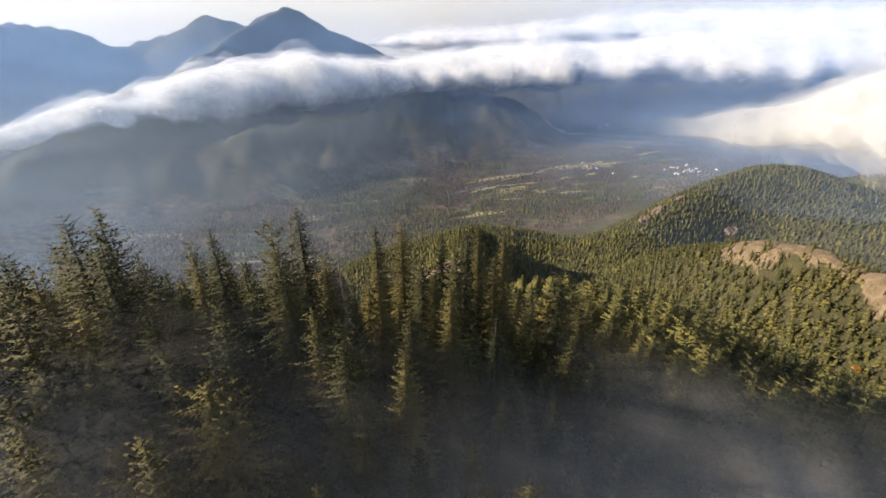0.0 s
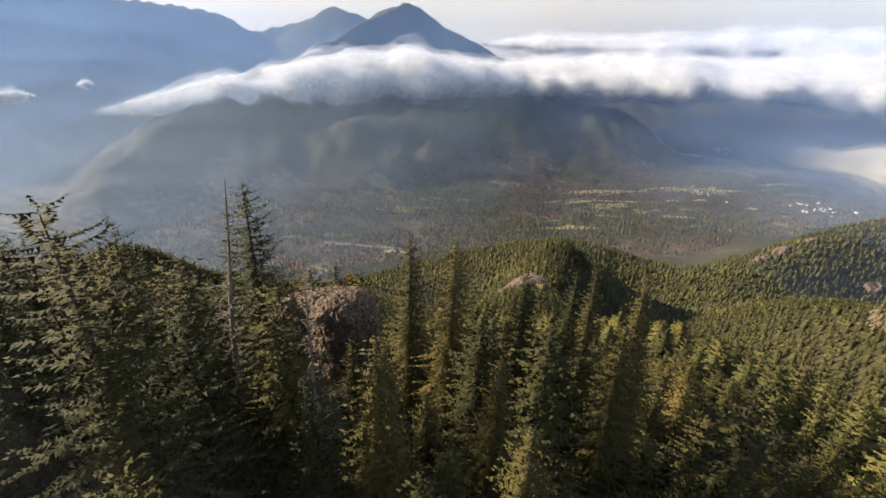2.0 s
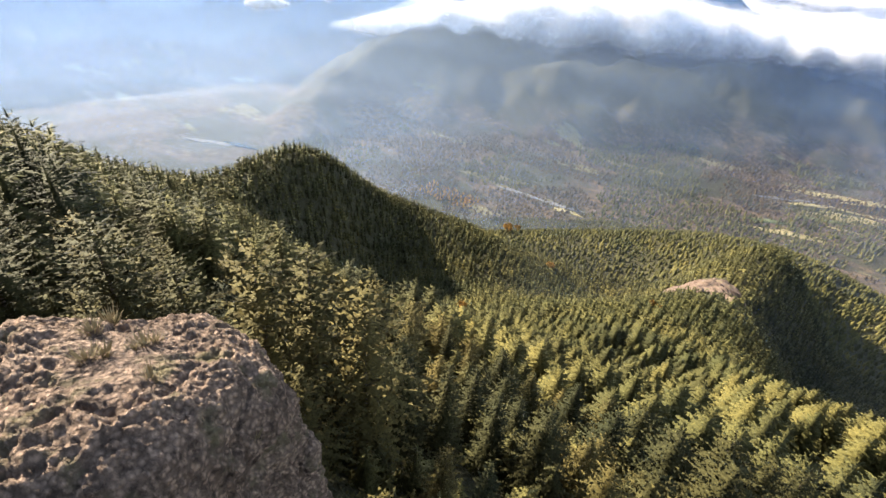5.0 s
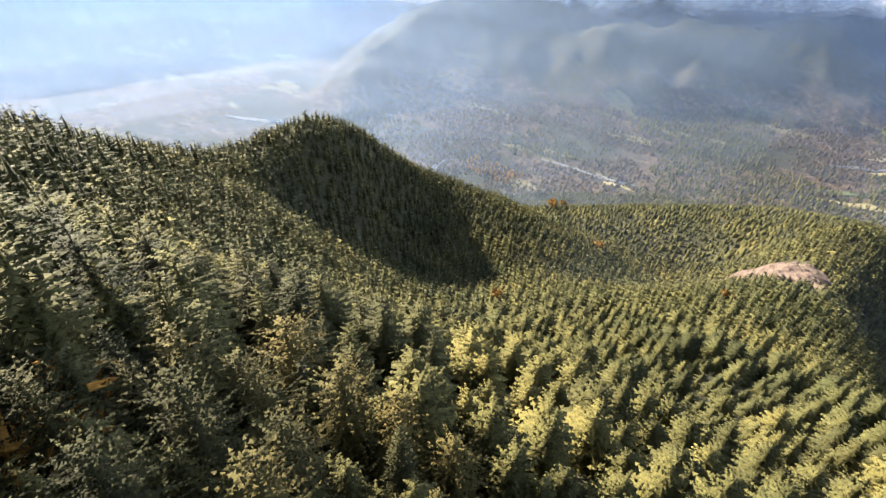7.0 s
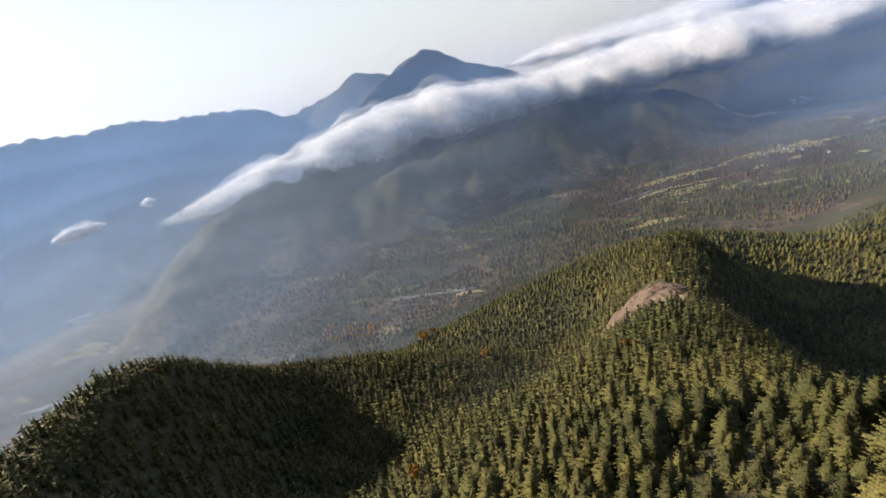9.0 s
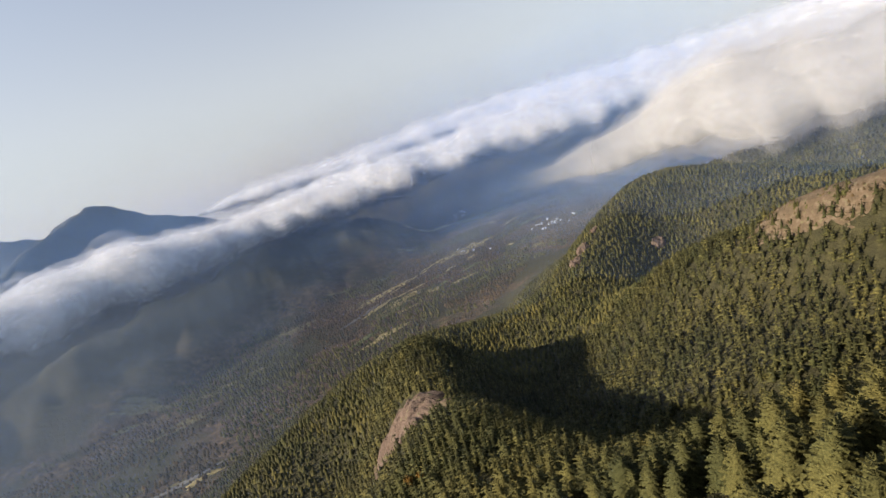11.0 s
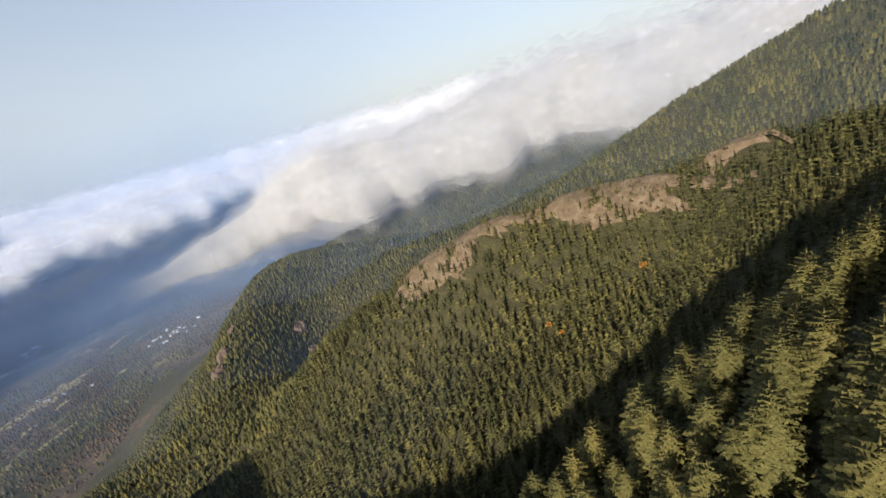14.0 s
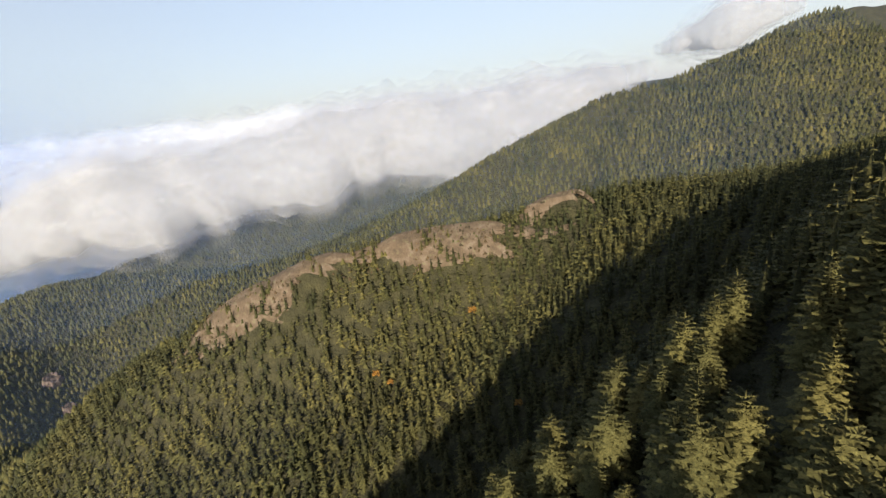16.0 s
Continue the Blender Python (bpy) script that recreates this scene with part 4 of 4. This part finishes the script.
def stand(kind, x, y, z, scale, wide=1.0, kinds=PROTO):
    """Put a tree of a kind at a place: the first one is moved there, the next are copies."""
    m = pose(x, y, z, 0, 0, r.uniform(0, 360))
    if kinds[kind] not in used:
        used.add(kinds[kind])
        ob = kinds[kind]
        ob.matrix_basis = m
    else:
        ob = copy_thing(kinds[kind], m)
    ob.scale = (scale * wide, scale * wide, scale)
    return ob


standing = []
for tx, ty, tz, kind in TOPS:
    gz0 = float(ground_height(tx, ty)) - 0.6
    if kind in TALL:
        stand(kind, tx, ty, gz0, (tz - gz0) / 34, 1.1, TALL)
    else:
        stand(kind, tx, ty, gz0, (tz - gz0) / 20, 1.2)
    standing.append((tx, ty))
TOPS_SLOPE = [(-47.7, 115.8, 686, 7), (-54, 114.5, 683, 6), (-67, 116.7, 689, 3), (-42, 129.5, 675, 7), (-35.5, 140.6, 663, 7), (-38.7, 116, 687, 5)]
for tx, ty, tz, kind in TOPS_SLOPE:
    gz0 = float(ground_height(tx, ty)) - 0.6
    stand(kind, tx, ty, gz0, (tz - gz0) / 20, 1.1)
    standing.append((tx, ty))
spots = [(px, py) for px, py in zip(*scatter(-62, 42, 13, 133, 5.3, 14))]
r.shuffle(spots)
for px, py in spots:
    if len(standing) > 330:
        break
    if not bool(in_near(px, py)) or float(open_ground(px, py)) > 0 or min(math.hypot(px - a, py - b) for a, b in standing) < 3.7:
        continue
    gz0 = float(ground_height(px, py)) - 0.6
    tall = r.uniform(11, 18.5) if py < 54 else r.uniform(8, 13.5) if py < 80 else r.uniform(9, 15.5)
    if px < -30 and 30 < py < 75:
        tall += 3
    if not clear_of_path(px, py, gz0 + tall) or ellipse(px, py, ROCK[0], ROCK[1], 10.5, 8.5, ROCK[4]) < 1 or (ellipse(px, py, ROCK[0], ROCK[1], 17, 14, ROCK[4]) < 1 and py < 84 and px > -34):
        continue
    near = min(math.hypot(px - a, py - b) for a, b, _ in PLAIN_PATH) < 14
    stand(r.choice((0, 1, 1, 2, 4) if near else (5, 6, 6, 7) if py < 70 else (5, 5, 6, 7, 7)), px, py, gz0, tall / 20, r.uniform(0.9, 1.2) if py < 75 else r.uniform(1.15, 1.6))
    standing.append((px, py))

# younger firs that fill the gaps between them
fx, fy = scatter(-62, 42, 6, 134, 4.2, 15)
room = np.array([min(math.hypot(px - a, py - b) for a, b in standing) > 1.9 and float(open_ground(px, py)) < 0 and clear_of_path(px, py, float(ground_height(px, py)) + 11, 15, 15)
                 and not (ellipse(px, py, ROCK[0], ROCK[1], 17, 14, ROCK[4]) < 1 and py < 84 and px > -34) and not ellipse(px, py, ROCK[0], ROCK[1], 10.5, 8.5, ROCK[4]) < 1 for px, py in zip(fx, fy)])
plant("fir_thicket", fx[room], fy[room], [frond_fir(110 + k, 95, 4, 0.45 + 0.05 * k, 0.3, 0.45, broad=0.72) for k in range(6)], (5, 11), 0.3, M_TREE, 112, "younger dark firs crowded under the crest's tall trees", "thicket", 0.5, -0.12)

dead = snag(3, 20, "grey dead fir with broken limbs on the crest")
gz0 = float(ground_height(-19, 53)) - 0.6
dead.matrix_basis = pose(-19.6, 53, gz0, 0, 3, 40)
dead.scale = ((739.8 - gz0) / 20,) * 3
for dx, dy, tz, turn in ((-33, 48, 738, 250), (-12.4, 50.8, 735.5, 120)):
    gz0 = float(ground_height(dx, dy)) - 0.6
    ob = copy_thing(dead, pose(dx, dy, gz0, 2, 4, turn))
    ob.scale = ((tz - gz0) / 20,) * 3

gold = leafy_tree(5, 7, 2.6, M_GOLD, "small tree with orange autumn leaves", 380)
gold.matrix_basis = pose(-56.5, 108.5, 682.5 - 7 * 1.3, 0, 0, 30)
gold.scale = (1.3, 1.3, 1.3)
for dx, dy, s in ((277, 245, 0.7), (255, 309, 0.6), (246, 299, 0.5), (184, 228, 0.5), (-142, 312, 1.2), (-30, 412, 0.8), (-24, 405, 0.6), (-181, 613, 1.6), (-186, 620, 1.2), (-336, 791, 2.2), (-345, 800, 1.8), (-320, 797, 1.8), (-328, 780, 1.5)):
    ob = copy_thing(gold, pose(dx, dy, float(ground_height(dx, dy)) + 5 * (dy > 200), 0, 0, 40 * s))
    ob.scale = (s,) * 3
x, y = scatter(-900, -700, 1240, 1330, 14, 41)
plant("autumn_grove", x, y, BUSHES, (9, 15), 0.45, M_GOLD, 42, "orange autumn grove at the foot of the slope", "woodland")

# ---------------------------------------------------------------- rocks


def outcrop(name, cx, cy, a, b, turn, top_z, tilt, base_z, material_, label, rough=1.0, rim=0.35):
    """A block of rock with a rounded, cracked top and steep sides. tilt: rise of the top along x and y."""
    nu, nv = 300, 140
    th = np.linspace(0, 2 * np.pi, nu, endpoint=False)
    s = np.linspace(0, 1, nv)
    T, S = np.meshgrid(th, s, indexing="ij")
    out = np.where(S < 0.55, (S / 0.55) ** 0.8, 1 + 0.38 * (S - 0.55) / 0.45)
    down = np.where(S < 0.55, rim * (S / 0.55) ** 5, rim + (1 - rim) * np.clip((S - 0.55) / 0.45, 0, 1) ** 1.1)
    sq = (np.abs(np.cos(T)) ** 3.5 + np.abs(np.sin(T)) ** 3.5) ** (-1 / 3.5) * (1 + 0.12 * np.cos(3 * T + 1) + 0.06 * np.cos(5 * T))
    u, v = a * out * sq * np.cos(T), b * out * sq * np.sin(T)
    t = radians(turn)
    x, y = u * math.cos(t) - v * math.sin(t), u * math.sin(t) + v * math.cos(t)
    z = (1 - down) * (top_z + tilt[0] * x + tilt[1] * y - base_z) + base_z
    d = np.empty(x.size)
    for i, p in enumerate(zip(x.ravel(), y.ravel(), z.ravel())):
        q = Vector(p) / rough
        near_cell, next_cell = noise.voronoi(q * 0.34)[0][:2]
        d[i] = 0.8 * noise.fractal(q * 0.2, 1.0, 2.1, 2) + 0.5 * noise.fractal(q * 0.8, 0.55, 2.2, 6) - 0.4 * max(0.0, 0.1 - (next_cell - near_cell)) / 0.1 + 0.12 * (0.4 - abs(noise.fractal(q * 1.5, 0.6, 2.1, 5))) + 0.2 * noise.fractal(q * 3.2, 0.5, 2.1, 4)
    d = d.reshape(x.shape) * rough * 0.8
    side = np.clip((S - 0.4) / 0.25, 0, 1)
    x, y, z = x + d * side * np.cos(T + t), y + d * side * np.sin(T + t), z + d * (1 - 0.6 * side) * np.clip(S * 4, 0, 1) * 0.75
    faces = grid_faces(nv, nu, True)
    verts = np.stack([x, y, z], -1).transpose(1, 0, 2).reshape(-1, 3)
    ob = new(name, mesh_of(name, verts - (0, 0, base_z), faces, material_))
    ob.location = (cx, cy, base_z)
    return tagged(ob, label, "rock")


base = float(ground_height(ROCK[0], ROCK[1])) - 9
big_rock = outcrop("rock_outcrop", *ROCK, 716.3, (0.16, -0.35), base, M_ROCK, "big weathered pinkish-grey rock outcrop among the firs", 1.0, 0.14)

# stones and dry tufts that sit in the outcrop
rs = random.Random(17)


def lump(size, seed):
    """An angular stone."""
    bm = bmesh.new()
    bmesh.ops.create_icosphere(bm, subdivisions=3, radius=size)
    for q in bm.verts:
        k = 1 + 0.4 * noise.fractal(q.co / size * 0.9 + Vector((seed, 0, 0)), 1.0, 2.0, 2) + 0.12 * noise.fractal(q.co / size * 3, 0.8, 2.0, 3)
        q.co = Vector((q.co.x * 1.25, q.co.y, q.co.z * 0.8)) * k
    me = bpy.data.meshes.new("stone")
    bm.to_mesh(me)
    bm.free()
    me.materials.append(M_ROCK)
    me.shade_smooth()
    return me


def tuft(seed):
    """A tuft of dry grass."""
    q = random.Random(seed)
    v, f = [], []
    for _ in range(60):
        a, b, h = q.uniform(0, 6.28), q.uniform(0, 0.35), q.uniform(0.25, 0.7)
        x, y = math.cos(a) * b, math.sin(a) * b
        n = len(v)
        v += [(x - 0.03 * math.sin(a), y + 0.03 * math.cos(a), 0), (x + 0.03 * math.sin(a), y - 0.03 * math.cos(a), 0), (x + math.cos(a) * h * 0.6, y + math.sin(a) * h * 0.6, h)]
        f.append((n, n + 1, n + 2))
    return py_mesh("grass_tuft", v, f, M_DRY)


stones, tufts = [lump(1.0, k) for k in range(4)], [tuft(k) for k in range(3)]
tree_of_rock = [q.co.copy() for q in big_rock.data.vertices]
for k in range(46):
    p = rs.choice(tree_of_rock)
    if k < 26:
        while p.z < 3 or math.hypot(p.x, p.y) < 4.6:
            p = rs.choice(tree_of_rock)
        ob, s = part("stone", stones[k % 4], big_rock), rs.uniform(0.4, 1.15)
        ob.location, ob.rotation_euler, ob.scale = (p.x, p.y, p.z - 0.3 * s), (rs.uniform(-0.5, 0.5), rs.uniform(-0.5, 0.5), rs.uniform(0, 6.28)), (s, s, s)
    else:
        while p.z < 7:
            p = rs.choice(tree_of_rock)
        ob, s = part("grass_tuft", tufts[k % 3], big_rock), rs.uniform(0.6, 1.2)
        ob.location, ob.rotation_euler, ob.scale = (p.x, p.y, p.z - 0.04), (0, 0, rs.uniform(0, 6.28)), (s, s, s)


def draped(name, e, material_, lift, label, category, seed, n=40, jag=0.25, group="", crag=0.0):
    """A sheet of rock, heath or field that follows the ground, with an uneven edge and a rounded rim."""
    cx, cy, a, b, turn = e
    th, s = np.linspace(0, 2 * np.pi, 2 * n, endpoint=False), np.linspace(0, 1, n)
    S, T = np.meshgrid(s, th, indexing="ij")
    edge = 1 + jag * rough_noise(np.cos(T) * 2 + seed, np.sin(T) * 2, 0.8, 4, seed)
    u, v, t = a * S * edge * np.cos(T), b * S * edge * np.sin(T), radians(turn)
    x, y = cx + u * math.cos(t) - v * math.sin(t), cy + u * math.sin(t) + v * math.cos(t)
    up = lift * np.clip((1 - S) * 5, 0, 1) ** 0.5 * (1 + 0.35 * rough_noise(x, y, max(4.0, a * 0.35), 4, seed)) - 0.6 * (S > 0.98)
    if crag:
        up = up + np.clip((1 - S) * 4, 0, 1) * crag * (rough_noise(x, y, 16, 5, seed + 2, 0.6) - 0.9 * np.clip(0.16 - np.abs(rough_noise(x + y, y - x, 26, 3, seed + 4)), 0, 1) / 0.16)
    z = ground_height(x, y) + up
    ob = new(name, mesh_of(name, np.stack([x, y, z], -1).reshape(-1, 3) - (cx, cy, 0), grid_faces(n, 2 * n, True), material_))
    ob.location = (cx, cy, 0)
    return tagged(ob, label, category, group)


draped("cliff", (FACE[0], FACE[1], 31, 55, FACE[4]), M_FACE, 6.0, "bare reddish-grey rock face on the wooded knoll", "cliff", 3, 90, 0.4, crag=1.7)
for k, e in enumerate(HEATH):
    tagged(draped("heath", (e[0], e[1], e[2] * 1.15, e[3] * 1.1, e[4]), M_HEATH, 1.0, "dry russet heath with pale stones on the ridge", "heath", 20 + k, 70, 0.5), kind="structure")
x, y = scatter(278, 372, 130, 480, 5.0, 61)
keep = (open_ground(x, y) > -0.3) & (rough_noise(x, y, 18, 3, 63) > -0.25)
plant("heath_shrubs", x[keep], y[keep], BUSHES, (1.2, 4.5), 0.55, M_TREE, 62, "low green shrubs and young firs on the heath", "shrubs")
x, y = scatter(270, 380, 120, 490, 6.0, 67)
keep = (open_ground(x, y) > -0.2) & (open_ground(x, y) < 0.5) & (rough_noise(x, y, 26, 3, 68) > -0.05)
plant("young_firs", x[keep], y[keep], FIRS, (5, 12), 0.28, M_TREE, 69, "young olive-green firs scattered over the heath", "trees", 0.0)
x, y = scatter(275, 375, 130, 480, 3.0, 64)
keep = (open_ground(x, y) > -0.4) & (rough_noise(x, y, 15, 3, 65) > -0.35)
plant("heath_scrub", x[keep], y[keep], BUSHES, (0.6, 2.4), 0.8, M_RUST, 66, "low russet scrub on the heath", "shrubs", 0.0)
for k, e in enumerate(HILL_ROCKS):
    draped("rock_slab", e, M_FACE, 7.0, "small pale rock slab among the far firs", "rock", 30 + k, 16, 0.3, "rock slabs on the far hill")

# ---------------------------------------------------------------- the valley floor

for k, (e, mat, what) in enumerate((
    ((330, 2400, 210, 24, 24), M_FIELD, "long golden stubble field on the valley floor"),
    ((860, 2590, 150, 55, 15), M_FIELD, "golden stubble field on the valley floor"),
    ((-560, 1480, 150, 12, 4), M_GRAVEL, "pale strip of gravel and stubble by the river"),
    ((-440, 1455, 50, 16, 0), M_FIELD, "small golden clearing on the valley floor"),
    ((-940, 1120, 14, 110, 8), M_GRAVEL, "pale gravel bed of a stream"),
    ((1300, 3300, 240, 70, -8), M_GRASS, "green pasture beyond the woods"),
    ((900, 3400, 160, 40, 0), M_FIELD, "stubble field far down the valley"),
    ((150, 2210, 90, 10, 30), M_GRAVEL, "pale strip of cut ground in the woods"),
    ((-1750, 960, 120, 14, 25), M_GRAVEL, "pale gravel bars of the river"),
)):
    tagged(draped("field", e, mat, 3.0, what, "field", 50 + k, 30, 0.6), kind="structure")
rf = random.Random(8)
for k in range(26):  # small plots strung along the valley
    t = 0.3 + 0.7 * rf.random()
    e = (-500 + 1900 * t + rf.gauss(0, 60), 1640 + 1080 * t + rf.gauss(0, 110) + 160 * (k % 3 == 0), rf.uniform(26, 105), rf.uniform(8, 25), rf.uniform(5, 38))
    mat, what = ((M_FIELD, "small golden stubble plot on the valley floor"), (M_GRASS, "small green pasture on the valley floor"), (M_FIELD, "narrow golden strip between woods"))[k % 3]
    tagged(draped("field", e, mat, 2.5, what, "field", 80 + k, 16, 0.6), kind="structure")
tagged(draped("river", (-1620, 1035, 70, 9, 20), M_WATER, 6.0, "pale stretch of river in the valley", "river", 70, 22, 0.3), kind="structure")


def house(w, d, h):
    """A long low building with a pitched roof."""
    top = new("farm_building")
    v = [(sx * w, sy * d, z) for z in (0, h) for sx, sy in ((-1, -1), (1, -1), (1, 1), (-1, 1))]
    part("wall", py_mesh("wall", v, [(0, 1, 5, 4), (1, 2, 6, 5), (2, 3, 7, 6), (3, 0, 4, 7), (4, 5, 6, 7)], M_WALL), top)
    o, e = 1.1, h * 0.55
    v = [(-w * 1.05, -d * o, h), (w * 1.05, -d * o, h), (w * 1.05, 0, h + e), (-w * 1.05, 0, h + e), (w * 1.05, d * o, h), (-w * 1.05, d * o, h)]
    v += [(a, b, c - 0.4) for a, b, c in v]
    part("roof", py_mesh("roof", v, [(0, 1, 2, 3), (3, 2, 4, 5), (6, 9, 8, 7), (9, 11, 10, 8), (0, 6, 7, 1), (5, 4, 10, 11), (0, 3, 9, 6), (3, 5, 11, 9), (1, 7, 8, 2), (2, 8, 10, 4)], M_ROOF), top)
    return tagged(top, "pale farm building with a grey roof in the valley", "building", "buildings in the valley")


first = house(10, 5, 5)
first.matrix_basis = pose(1330, 2440, float(ground_height(1330, 2440)), 0, 0, 20)
rb = random.Random(5)
for k in range(26):
    if k < 17:
        hx, hy = 1340 + rb.gauss(0, 75), 2460 + rb.gauss(0, 60)
    elif k < 22:
        hx, hy = 1215 + rb.gauss(0, 35), 3500 + rb.gauss(0, 20)
    else:
        hx, hy = 600 + rb.gauss(0, 200), 2560 + rb.gauss(0, 60)
    s = rb.uniform(0.6, 1.5)
    copy_thing(first, pose(hx, hy, float(ground_height(hx, hy)) - 0.3, 0, 0, rb.uniform(0, 180))).scale = (s, s, rb.uniform(0.8, 1.3))

# ---------------------------------------------------------------- mist on the crest


def mist_sheet(x0, x1, y0, y1, lift, seed, density):
    """A thin layer of mist that lies over the tree tops."""
    X, Y = np.meshgrid(np.linspace(x0, x1, 50), np.linspace(y0, y1, 50), indexing="ij")
    Z = ground_height(X, Y) * 0.6 + 0.4 * 712 + lift + 2.5 * rough_noise(X, Y, 18, 3, seed)
    fx, fy = (X - x0) / (x1 - x0), (Y - y0) / (y1 - y0)
    fade = np.clip(np.minimum(np.minimum(fx, 1 - fx), np.minimum(fy, 1 - fy)) * 3.2, 0, 1)
    me = mesh_of("mist", np.stack([X, Y, Z], -1).reshape(-1, 3), grid_faces(50, 50), M_MIST)
    set_density(me, (density * fade * fade * (3 - 2 * fade)).ravel())
    return tagged(new("mist", me), "thin grey mist drifting over the firs", "mist", "mist over the crest", "structure")


for k, lift in enumerate((7, 10, 13, 16)):
    mist_sheet(-85, 95, -10, 46, lift, 1 + k, 0.26)
for k, lift in enumerate((10, 13, 16)):
    mist_sheet(12, 100, -8, 54, lift, 11 + k, 0.55)
